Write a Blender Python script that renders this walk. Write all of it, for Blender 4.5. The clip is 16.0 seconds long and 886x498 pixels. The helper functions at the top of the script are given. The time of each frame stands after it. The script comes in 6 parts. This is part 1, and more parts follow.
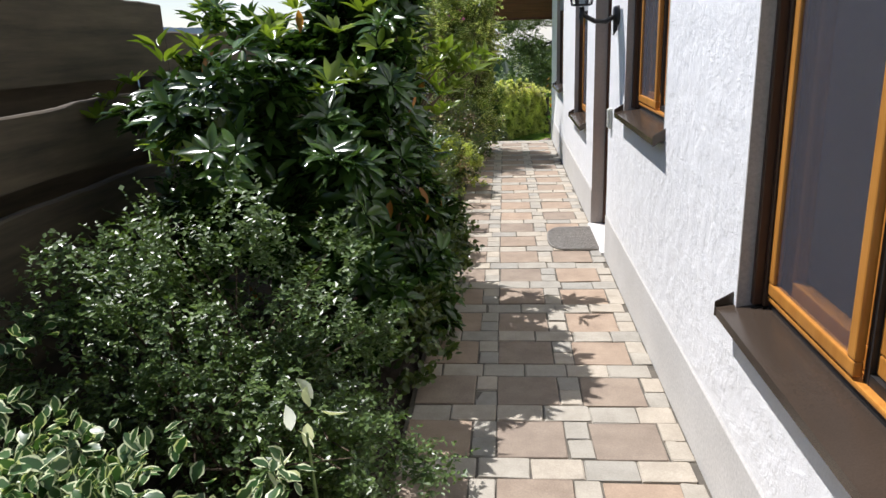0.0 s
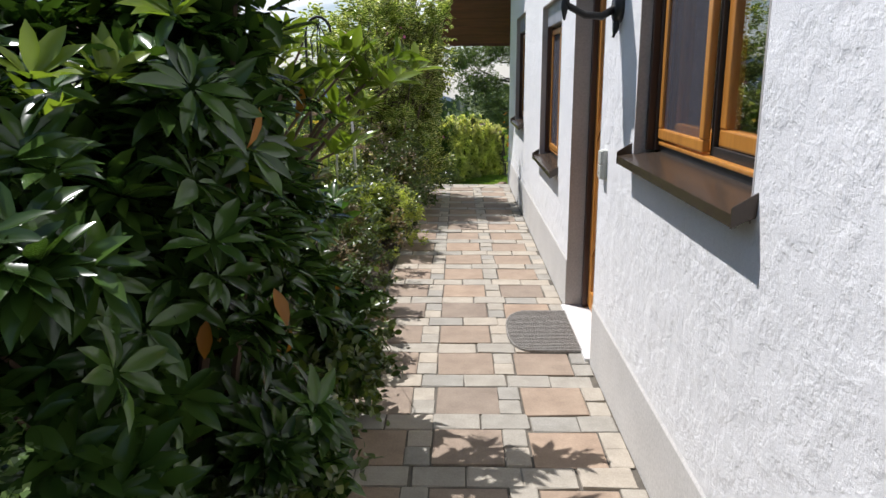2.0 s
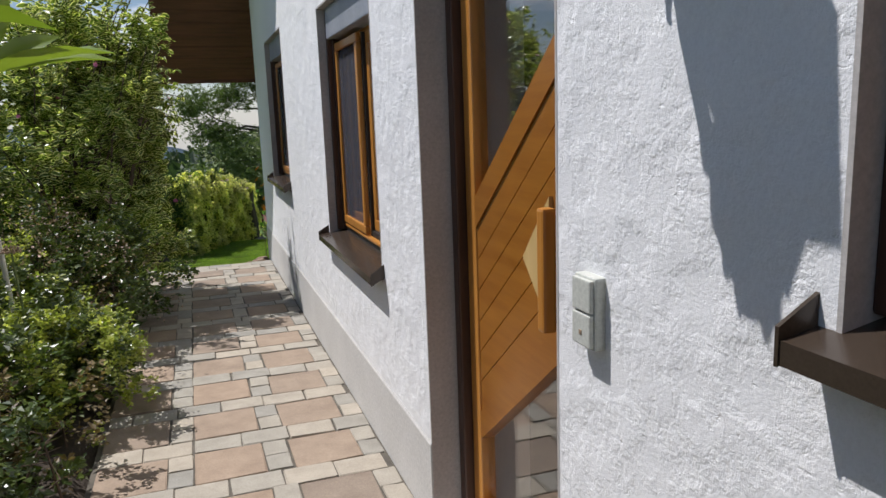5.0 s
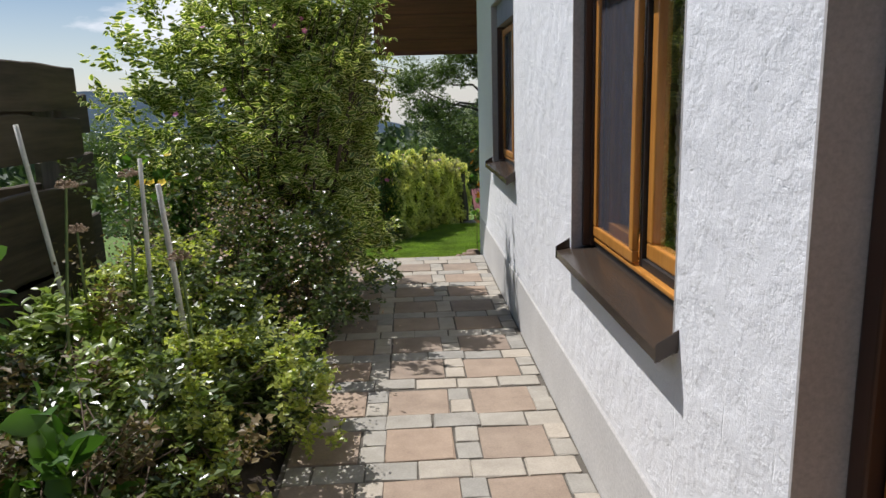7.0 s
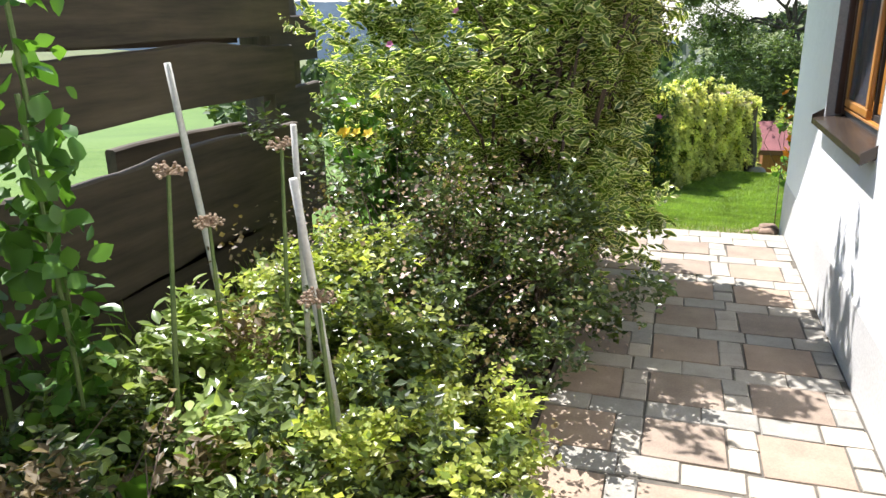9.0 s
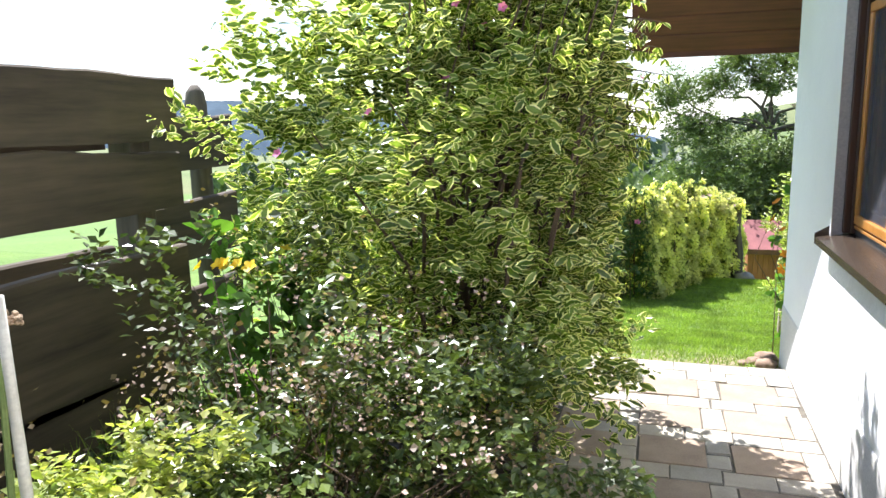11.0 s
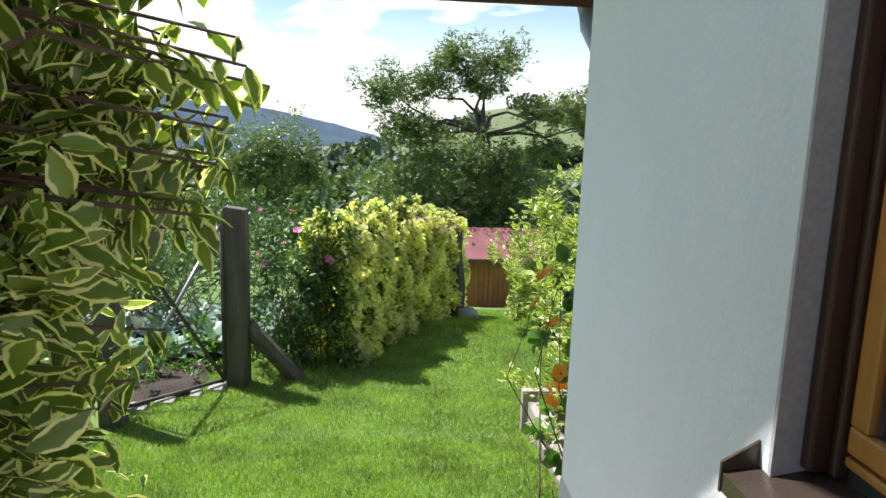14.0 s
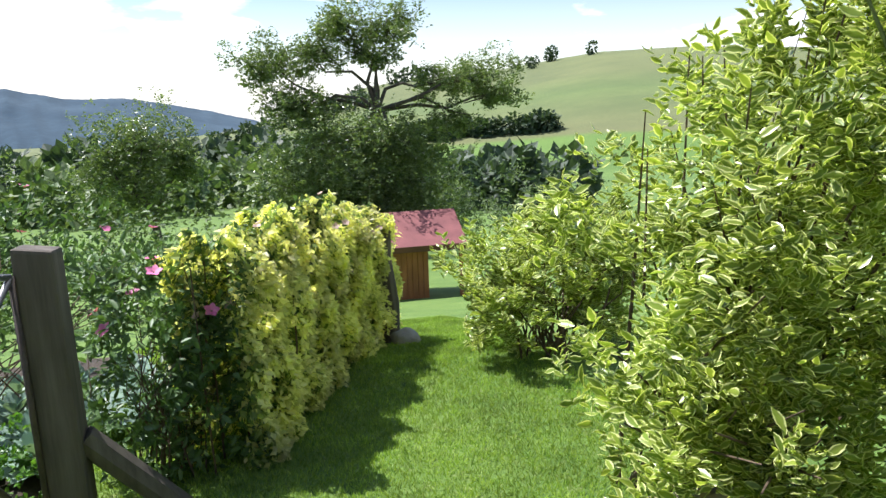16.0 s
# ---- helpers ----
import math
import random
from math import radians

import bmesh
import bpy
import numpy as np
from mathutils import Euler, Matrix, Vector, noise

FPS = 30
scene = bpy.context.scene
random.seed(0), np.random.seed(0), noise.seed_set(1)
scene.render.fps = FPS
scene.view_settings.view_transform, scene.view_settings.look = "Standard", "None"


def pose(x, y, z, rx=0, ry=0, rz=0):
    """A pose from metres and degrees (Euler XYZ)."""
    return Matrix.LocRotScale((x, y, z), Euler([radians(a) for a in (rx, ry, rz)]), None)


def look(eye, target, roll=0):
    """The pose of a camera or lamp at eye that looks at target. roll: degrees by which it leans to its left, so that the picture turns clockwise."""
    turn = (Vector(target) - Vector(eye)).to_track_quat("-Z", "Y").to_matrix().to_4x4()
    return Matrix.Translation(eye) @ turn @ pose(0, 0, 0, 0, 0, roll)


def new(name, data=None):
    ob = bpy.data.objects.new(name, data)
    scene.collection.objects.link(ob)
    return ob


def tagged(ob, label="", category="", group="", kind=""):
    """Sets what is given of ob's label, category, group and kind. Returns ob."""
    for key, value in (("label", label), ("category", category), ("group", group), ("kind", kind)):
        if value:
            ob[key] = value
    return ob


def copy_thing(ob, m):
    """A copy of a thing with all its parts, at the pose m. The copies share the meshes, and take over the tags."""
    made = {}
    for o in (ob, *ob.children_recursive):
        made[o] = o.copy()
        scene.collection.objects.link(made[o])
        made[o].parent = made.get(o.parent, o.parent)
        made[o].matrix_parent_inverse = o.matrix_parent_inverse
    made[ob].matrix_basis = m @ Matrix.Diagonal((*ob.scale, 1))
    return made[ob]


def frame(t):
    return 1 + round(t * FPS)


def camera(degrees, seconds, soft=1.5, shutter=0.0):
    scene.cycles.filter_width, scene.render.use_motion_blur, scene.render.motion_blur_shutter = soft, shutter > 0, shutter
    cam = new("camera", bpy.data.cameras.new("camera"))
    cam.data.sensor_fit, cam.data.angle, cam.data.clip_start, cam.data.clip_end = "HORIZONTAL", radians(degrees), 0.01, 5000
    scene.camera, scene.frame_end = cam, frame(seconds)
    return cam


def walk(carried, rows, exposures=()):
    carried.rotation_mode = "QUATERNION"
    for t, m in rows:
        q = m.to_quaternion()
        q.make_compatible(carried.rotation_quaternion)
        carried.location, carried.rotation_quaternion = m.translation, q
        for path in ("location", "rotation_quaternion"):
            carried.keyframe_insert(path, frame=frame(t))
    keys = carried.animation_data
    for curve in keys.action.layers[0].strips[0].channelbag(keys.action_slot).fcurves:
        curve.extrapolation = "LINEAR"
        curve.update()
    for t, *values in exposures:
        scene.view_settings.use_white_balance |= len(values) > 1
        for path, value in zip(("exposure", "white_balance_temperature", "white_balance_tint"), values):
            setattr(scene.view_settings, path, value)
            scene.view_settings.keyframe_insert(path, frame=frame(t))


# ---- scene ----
cam = camera(62.9, 16.0)
PATH = [
    (0, (0.032, -0.008, 1.612), (-0.164, 2.132, 0.981), -2.1),
    (0.5, (0.046, 0.336, 1.495), (-0.055, 2.508, 0.958), -0.9),
    (1, (0.04, 0.766, 1.441), (-0.104, 2.939, 0.913), -1.1),
    (1.5, (0.072, 1.251, 1.427), (0.071, 3.434, 0.925), -0.2),
    (2, (0.091, 1.772, 1.434), (0.041, 3.949, 0.909), -0.3),
    (2.5, (0.076, 2.296, 1.427), (0.19, 4.476, 0.925), -1.5),
    (3, (0.066, 2.779, 1.43), (0.286, 4.963, 0.983), -1.8),
    (3.5, (0.064, 3.227, 1.421), (0.598, 5.366, 1.025), -1.7),
    (3.7, (0.091, 3.403, 1.418), (0.696, 5.522, 1.012), -1.5),
    (5.8, (0.1, 4.227, 1.366), (0.811, 6.312, 0.96), -2.1),
    (6, (0.115, 4.324, 1.363), (0.707, 6.44, 0.923), -2.6),
    (6.5, (0.146, 4.682, 1.368), (0.407, 6.857, 0.903), -2.0),
    (7, (0.124, 5.034, 1.387), (0.217, 7.226, 0.934), -1.6),
    (7.5, (0.129, 5.38, 1.401), (-0.059, 7.561, 0.925), 0.7),
    (8, (0.13, 5.784, 1.394), (-0.277, 7.928, 0.893), 0.9),
    (8.2, (0.099, 5.872, 1.419), (-0.348, 8.004, 0.892), 0.3),
    (10.3, (0.004, 6.828, 1.456), (-0.926, 8.683, 0.614), -2.1),
    (10.5, (0.015, 6.875, 1.456), (-0.887, 8.795, 0.739), -2.2),
    (11, (0.058, 7.103, 1.45), (-0.589, 9.211, 1.052), -1.3),
    (11.5, (0.077, 7.486, 1.458), (-0.203, 9.691, 1.18), -1.7),
    (12, (0.111, 7.896, 1.431), (0.032, 10.107, 1.081), -0.2),
    (12.5, (0.113, 8.335, 1.418), (0.224, 10.544, 1.063), -0.8),
    (13, (0.152, 8.767, 1.434), (0.244, 10.982, 1.111), 0.3),
    (13.5, (0.18, 9.209, 1.425), (0.269, 11.416, 1.058), 0.7),
    (14, (0.195, 9.642, 1.409), (0.381, 11.836, 1.0), 1.9),
    (14.5, (0.178, 10.146, 1.378), (0.342, 12.339, 0.95), 1.9),
    (15, (0.144, 10.616, 1.357), (0.347, 12.806, 0.93), 0.7),
    (15.5, (0.131, 11.072, 1.335), (0.392, 13.248, 0.872), 0.5),
    (16, (0.118, 11.478, 1.307), (0.622, 13.607, 0.829), -1.7),
]
EXPOSURES = [(t, stops + 0.12, 6280 if t < 9 else 6200, 14) for t, stops in ((0.0, 0.25), (2.0, 0.1), (3.7, -0.04), (5.8, -0.3), (6.5, -0.28), (7.0, -0.18), (7.5, 0.0), (8.2, 0.45), (10.3, 1.55), (11.0, 1.42), (12.0, 0.95), (12.5, 0.85), (16.0, 0.78))]
walk(cam, [(t, look(eye, target, roll)) for t, eye, target, roll in PATH], EXPOSURES)

# ---- light ----
SUN_TO = Vector((-0.91, 0.73, 2.07)).normalized()
world = bpy.data.worlds.new("sky")
scene.world = world
world.use_nodes = True
wn = world.node_tree
wn.nodes.clear()
w_out = wn.nodes.new("ShaderNodeOutputWorld")
w_bg = wn.nodes.new("ShaderNodeBackground")
w_sky = wn.nodes.new("ShaderNodeTexSky")
w_sky.sky_type = "NISHITA"
w_sky.sun_disc = False
w_sky.sun_elevation = math.asin(SUN_TO.z)
w_sky.sun_rotation = math.atan2(SUN_TO.x, SUN_TO.y)
w_sky.altitude = 400
w_sky.dust_density = 0.4
w_bg.inputs["Strength"].default_value = 0.085
# thin summer clouds mixed over the clear sky
w_co = wn.nodes.new("ShaderNodeTexCoord")
w_map = wn.nodes.new("ShaderNodeMapping")
w_map.inputs["Scale"].default_value = (1.0, 1.0, 3.2)
w_map.inputs["Location"].default_value = (0.35, 0.1, 0.2)
w_no = wn.nodes.new("ShaderNodeTexNoise")
w_no.inputs["Scale"].default_value = 4.2
w_no.inputs["Detail"].default_value = 7
w_no.inputs["Roughness"].default_value = 0.55
w_ra = wn.nodes.new("ShaderNodeValToRGB")
w_ra.color_ramp.elements[0].position, w_ra.color_ramp.elements[1].position = 0.555, 0.66
w_mix = wn.nodes.new("ShaderNodeMixRGB")
w_mix.inputs["Color2"].default_value = (11.2, 11.6, 12.0, 1)
wn.links.new(w_co.outputs["Generated"], w_map.inputs["Vector"])
wn.links.new(w_map.outputs["Vector"], w_no.inputs["Vector"])
wn.links.new(w_no.outputs["Fac"], w_ra.inputs["Fac"])
# the sky pales towards the horizon
w_sep = wn.nodes.new("ShaderNodeSeparateXYZ")
wn.links.new(w_co.outputs["Generated"], w_sep.inputs["Vector"])
w_pale = wn.nodes.new("ShaderNodeMapRange")
for key, value in (("From Min", 0.13), ("From Max", 0.0), ("To Min", 0.0), ("To Max", 0.4)):
    w_pale.inputs[key].default_value = value
wn.links.new(w_sep.outputs["Z"], w_pale.inputs["Value"])
w_max = wn.nodes.new("ShaderNodeMath")
w_max.operation = "MAXIMUM"
wn.links.new(w_ra.outputs["Color"], w_max.inputs[0])
wn.links.new(w_pale.outputs["Result"], w_max.inputs[1])
wn.links.new(w_max.outputs[0], w_mix.inputs["Fac"])
wn.links.new(w_sky.outputs["Color"], w_mix.inputs["Color1"])
wn.links.new(w_mix.outputs["Color"], w_bg.inputs["Color"])
wn.links.new(w_bg.outputs["Background"], w_out.inputs["Surface"])

sun = new("sun", bpy.data.lights.new("sun", "SUN"))
sun.data.energy = 5.0
sun.data.angle = radians(0.5)
sun.data.color = (1.0, 0.975, 0.94)
sun.matrix_world = look(SUN_TO * 30, (0, 0, 0))


# ---- materials ----
def shader(name, rough=0.7, metal=0.0):
    m = bpy.data.materials.new(name)
    m.use_nodes = True
    b = m.node_tree.nodes["Principled BSDF"]
    b.inputs["Roughness"].default_value = rough
    b.inputs["Metallic"].default_value = metal
    return m, m.node_tree, b


def node(nt, kind, **values):
    n = nt.nodes.new(kind)
    for key, value in values.items():
        n.inputs[key.replace("_", " ")].default_value = value
    return n


def coords(nt, scale=(1, 1, 1)):
    g = nt.nodes.new("ShaderNodeNewGeometry")
    mp = nt.nodes.new("ShaderNodeMapping")
    mp.inputs["Scale"].default_value = scale
    nt.links.new(g.outputs["Position"], mp.inputs["Vector"])
    return mp.outputs["Vector"]


def noise_tex(nt, vec, scale, detail=4, rough=0.6):
    n = node(nt, "ShaderNodeTexNoise", Scale=scale, Detail=detail, Roughness=rough)
    nt.links.new(vec, n.inputs["Vector"])
    return n.outputs["Fac"]


def ramp(nt, fac, stops):
    r = nt.nodes.new("ShaderNodeValToRGB")
    e = r.color_ramp.elements
    e[0].position, e[0].color = stops[0][0], (*stops[0][1], 1)
    e[1].position, e[1].color = stops[-1][0], (*stops[-1][1], 1)
    for p, c in stops[1:-1]:
        k = e.new(p)
        k.color = (*c, 1)
    nt.links.new(fac, r.inputs["Fac"])
    return r.outputs["Color"]


def mixed(nt, a, b, fac, mode="MIX"):
    m = nt.nodes.new("ShaderNodeMixRGB")
    m.blend_type = mode
    for key, value in (("Color1", a), ("Color2", b), ("Fac", fac)):
        if isinstance(value, (int, float)):
            m.inputs[key].default_value = value
        elif isinstance(value, tuple):
            m.inputs[key].default_value = (*value, 1)
        else:
            nt.links.new(value, m.inputs[key])
    return m.outputs["Color"]


def bumped(nt, b, height, strength=0.3, distance=0.01, under=None):
    k = node(nt, "ShaderNodeBump", Strength=strength, Distance=distance)
    nt.links.new(height, k.inputs["Height"])
    if under is not None:
        nt.links.new(under, k.inputs["Normal"])
    nt.links.new(k.outputs["Normal"], b.inputs["Normal"])
    return k.outputs["Normal"]


def two_tone(name, a, b, scale=6.0, fine=60.0, rough=0.7, bump=0.2, distance=0.005, stretch=(1, 1, 1), metal=0.0, per="none"):
    """A surface of two tones with a coarse and a fine variation; per: 'object' or 'island' varies piece by piece."""
    m, nt, p = shader(name, rough, metal)
    v = coords(nt, stretch)
    c = ramp(nt, noise_tex(nt, v, scale), [(0.3, a), (0.7, b)])
    f = noise_tex(nt, v, fine, 5, 0.7)
    c = mixed(nt, c, ramp(nt, f, [(0.25, (0.6, 0.6, 0.6)), (0.75, (1.25, 1.25, 1.25))]), 0.55, "MULTIPLY")
    if per != "none":
        if per == "object":
            r = nt.nodes.new("ShaderNodeObjectInfo").outputs["Random"]
        else:
            r = nt.nodes.new("ShaderNodeNewGeometry").outputs["Random Per Island"]
        c = mixed(nt, c, ramp(nt, r, [(0.0, (0.78, 0.8, 0.82)), (0.5, (1.0, 0.98, 0.95)), (1.0, (1.18, 1.1, 1.02))]), 0.9, "MULTIPLY")
    nt.links.new(c, p.inputs["Base Color"])
    bumped(nt, p, f, bump, distance)
    return m


def stucco_material(name, a, b):
    """Trowelled render: flattened patches with torn edges, pits and long trowel scratches over a fine grit."""
    m, nt, p = shader(name, 0.9)
    v = coords(nt)
    wave = noise_tex(nt, v, 17.0, 6, 0.62)
    torn = ramp(nt, noise_tex(nt, v, 8.0, 7, 0.62), [(0.43, (0, 0, 0)), (0.57, (1, 1, 1))])
    pits = ramp(nt, noise_tex(nt, coords(nt, (1, 0.8, 1.1)), 44.0, 4, 0.6), [(0.27, (0, 0, 0)), (0.36, (1, 1, 1))])
    tilt = nt.nodes.new("ShaderNodeMapping")
    tilt.inputs["Rotation"].default_value = (radians(-32), 0, 0)
    tilt.inputs["Scale"].default_value = (1, 1.0, 0.13)
    nt.links.new(v, tilt.inputs["Vector"])
    scratch = ramp(nt, noise_tex(nt, tilt.outputs["Vector"], 13.0, 5, 0.6), [(0.29, (0, 0, 0)), (0.32, (1, 1, 1))])
    grit = noise_tex(nt, v, 150.0, 4, 0.75)
    rough_patch = ramp(nt, noise_tex(nt, v, 2.6, 3), [(0.42, (0.1, 0.1, 0.1)), (0.62, (1, 1, 1))])
    n0 = bumped(nt, p, mixed(nt, wave, rough_patch, 1.0, "MULTIPLY"), 0.3, 0.018)
    n1 = bumped(nt, p, torn, 0.32, 0.008, n0)
    n2 = bumped(nt, p, pits, 0.35, 0.005, n1)
    n3 = bumped(nt, p, scratch, 0.5, 0.005, n2)
    bumped(nt, p, grit, 0.4, 0.004, n3)
    c = ramp(nt, noise_tex(nt, v, 1.6, 5), [(0.3, a), (0.7, b)])
    c = mixed(nt, c, ramp(nt, grit, [(0.3, (0.88, 0.88, 0.88)), (0.6, (1.0, 1.0, 1.0))]), 0.6, "MULTIPLY")
    nt.links.new(c, p.inputs["Base Color"])
    return m


def leaf_material(name, inner, outer, margin=None, edge=0.55, rough=0.36, vary=0.35, shine=0.22):
    """A leaf with light shining through; margin: the colour of a variegated rim."""
    m, nt, p = shader(name, rough)
    r = nt.nodes.new("ShaderNodeNewGeometry").outputs["Random Per Island"]
    c = ramp(nt, r, [(0.0, inner), (1.0, outer)])
    big = noise_tex(nt, coords(nt), 3.0, 2)
    c = mixed(nt, c, ramp(nt, big, [(0.3, (1 - vary, 1 - vary, 1 - vary)), (0.7, (1 + vary, 1 + vary, 1 + vary * 0.6))]), 1.0, "MULTIPLY")
    if margin:
        uv = nt.nodes.new("ShaderNodeUVMap")
        sep = nt.nodes.new("ShaderNodeSeparateXYZ")
        nt.links.new(uv.outputs["UV"], sep.inputs["Vector"])
        ab = nt.nodes.new("ShaderNodeMath")
        ab.operation = "ABSOLUTE"
        nt.links.new(sep.outputs["X"], ab.inputs[0])
        ad = nt.nodes.new("ShaderNodeMath")
        ad.operation = "ADD"
        nt.links.new(ab.outputs[0], ad.inputs[0])
        w = noise_tex(nt, coords(nt), 70.0, 2)
        sc = nt.nodes.new("ShaderNodeMath")
        sc.operation = "MULTIPLY_ADD"
        nt.links.new(w, sc.inputs[0])
        sc.inputs[1].default_value, sc.inputs[2].default_value = 0.36, -0.18
        nt.links.new(sc.outputs[0], ad.inputs[1])
        k = ramp(nt, ad.outputs[0], [(edge, (0, 0, 0)), (edge + 0.12, (1, 1, 1))])
        c = mixed(nt, c, margin, k)
    nt.links.new(c, p.inputs["Base Color"])
    t = nt.nodes.new("ShaderNodeBsdfTranslucent")
    lighter = mixed(nt, c, (1.5, 1.6, 0.7), 1.0, "MULTIPLY")
    nt.links.new(lighter, t.inputs["Color"])
    mx = nt.nodes.new("ShaderNodeMixShader")
    mx.inputs["Fac"].default_value = shine
    nt.links.new(p.outputs["BSDF"], mx.inputs[1])
    nt.links.new(t.outputs["BSDF"], mx.inputs[2])
    nt.links.new(mx.outputs["Shader"], nt.nodes["Material Output"].inputs["Surface"])
    return m


def wood_material(name, a, b, axis="y", rough=0.5, bump=0.15, grain=26.0):
    m, nt, p = shader(name, rough)
    s = {"x": (0.08, 1, 1), "y": (1, 0.08, 1), "z": (1, 1, 0.08)}[axis]
    v = coords(nt, s)
    g = noise_tex(nt, v, grain, 6, 0.65)
    c = ramp(nt, g, [(0.3, a), (0.68, b)])
    big = noise_tex(nt, coords(nt), 2.2, 3)
    c = mixed(nt, c, ramp(nt, big, [(0.3, (0.75, 0.75, 0.75)), (0.7, (1.15, 1.15, 1.15))]), 0.7, "MULTIPLY")
    nt.links.new(c, p.inputs["Base Color"])
    bumped(nt, p, g, bump, 0.004)
    return m


def glass_material(name):
    m, nt, p = shader(name, 0.02)
    nt.nodes.remove(p)
    t = nt.nodes.new("ShaderNodeBsdfTransparent")
    g = nt.nodes.new("ShaderNodeBsdfGlossy")
    g.inputs["Roughness"].default_value = 0.01
    lw = node(nt, "ShaderNodeLayerWeight", Blend=0.5)
    pw = nt.nodes.new("ShaderNodeMath")
    pw.operation = "POWER"
    nt.links.new(lw.outputs["Facing"], pw.inputs[0])
    pw.inputs[1].default_value = 3.0
    f = nt.nodes.new("ShaderNodeMath")
    f.operation = "MULTIPLY_ADD"
    nt.links.new(pw.outputs[0], f.inputs[0])
    f.inputs[1].default_value, f.inputs[2].default_value = 0.9, 0.06
    mx = nt.nodes.new("ShaderNodeMixShader")
    nt.links.new(f.outputs[0], mx.inputs["Fac"])
    nt.links.new(t.outputs["BSDF"], mx.inputs[1])
    nt.links.new(g.outputs["BSDF"], mx.inputs[2])
    nt.links.new(mx.outputs["Shader"], nt.nodes["Material Output"].inputs["Surface"])
    return m


def screen_material(name):
    m, nt, p = shader(name, 0.8)
    p.inputs["Base Color"].default_value = (0.048, 0.048, 0.062, 1)
    t = nt.nodes.new("ShaderNodeBsdfTransparent")
    mx = nt.nodes.new("ShaderNodeMixShader")
    mx.inputs["Fac"].default_value = 0.5
    nt.links.new(t.outputs["BSDF"], mx.inputs[1])
    nt.links.new(p.outputs["BSDF"], mx.inputs[2])
    nt.links.new(mx.outputs["Shader"], nt.nodes["Material Output"].inputs["Surface"])
    return m


def lace_net_material(name):
    m, nt, p = shader(name, 0.9)
    p.inputs["Base Color"].default_value = (0.84, 0.85, 0.83, 1)
    t = nt.nodes.new("ShaderNodeBsdfTransparent")
    vo = node(nt, "ShaderNodeTexVoronoi", Scale=95.0)
    vo.feature = "DISTANCE_TO_EDGE"
    nt.links.new(coords(nt, (0.3, 1, 1)), vo.inputs["Vector"])
    open_mesh = ramp(nt, vo.outputs["Distance"], [(0.16, (0, 0, 0)), (0.24, (1, 1, 1))])
    motif = ramp(nt, noise_tex(nt, coords(nt), 26.0, 2), [(0.47, (0.25, 0.25, 0.25)), (0.53, (1, 1, 1))])
    hole = mixed(nt, open_mesh, motif, 1.0, "MULTIPLY")
    mx = nt.nodes.new("ShaderNodeMixShader")
    nt.links.new(hole, mx.inputs["Fac"])
    nt.links.new(p.outputs["BSDF"], mx.inputs[1])
    nt.links.new(t.outputs["BSDF"], mx.inputs[2])
    nt.links.new(mx.outputs["Shader"], nt.nodes["Material Output"].inputs["Surface"])
    return m


STUCCO = stucco_material("white_stucco", (0.84, 0.84, 0.83), (0.89, 0.89, 0.88))
SMOOTH_PLASTER = two_tone("reveal_plaster", (0.44, 0.41, 0.38), (0.52, 0.49, 0.46), 3, 90, 0.85, 0.15)
PLINTH = two_tone("plinth_paint", (0.58, 0.565, 0.53), (0.66, 0.645, 0.61), 2.5, 70, 0.85, 0.2)
TILE_RED = two_tone("reddish_paving", (0.26, 0.2, 0.15), (0.36, 0.285, 0.215), 7, 130, 0.85, 0.4, 0.004, per="object")
TILE_GREY = two_tone("grey_paving", (0.32, 0.295, 0.245), (0.42, 0.39, 0.33), 9, 150, 0.85, 0.45, 0.004, per="object")
TILE_RED_I = two_tone("reddish_paving_far", (0.26, 0.2, 0.15), (0.36, 0.285, 0.215), 7, 130, 0.85, 0.4, 0.004, per="island")
TILE_GREY_I = two_tone("grey_paving_far", (0.32, 0.295, 0.245), (0.42, 0.39, 0.33), 9, 150, 0.85, 0.45, 0.004, per="island")
JOINT = two_tone("joint_sand", (0.09, 0.08, 0.065), (0.15, 0.13, 0.10), 12, 160, 0.95, 0.4)
SOIL = two_tone("garden_soil", (0.035, 0.026, 0.018), (0.075, 0.055, 0.038), 5, 60, 0.95, 0.8, 0.02)
WOOD_ORANGE = wood_material("varnished_larch", (0.46, 0.18, 0.03), (0.60, 0.27, 0.055), "z", 0.3, 0.05)
WOOD_DOOR = wood_material("varnished_door_boards", (0.27, 0.092, 0.010), (0.37, 0.148, 0.02), "y", 0.32, 0.06)
WOOD_PALE = wood_material("pale_door_inlay", (0.56, 0.38, 0.15), (0.66, 0.46, 0.2), "z", 0.35, 0.05)
WOOD_BROWN = wood_material("dark_brown_frame", (0.05, 0.022, 0.014), (0.085, 0.038, 0.022), "z", 0.4, 0.05)
SOFFIT = wood_material("soffit_boards", (0.08, 0.028, 0.012), (0.15, 0.054, 0.024), "x", 0.6, 0.2)
WOOD_OLD = wood_material("weathered_planks", (0.034, 0.026, 0.017), (0.11, 0.083, 0.053), "y", 0.85, 0.5, 14)
WOOD_POST = wood_material("weathered_post", (0.065, 0.054, 0.043), (0.16, 0.135, 0.108), "z", 0.9, 0.6, 16)
WOOD_BED = wood_material("pale_bed_boards", (0.27, 0.22, 0.18), (0.40, 0.34, 0.28), "y", 0.8, 0.4, 16)
SILL = two_tone("brown_sill_metal", (0.055, 0.04, 0.029), (0.07, 0.051, 0.037), 3, 200, 0.25, 0.03, metal=0.2)
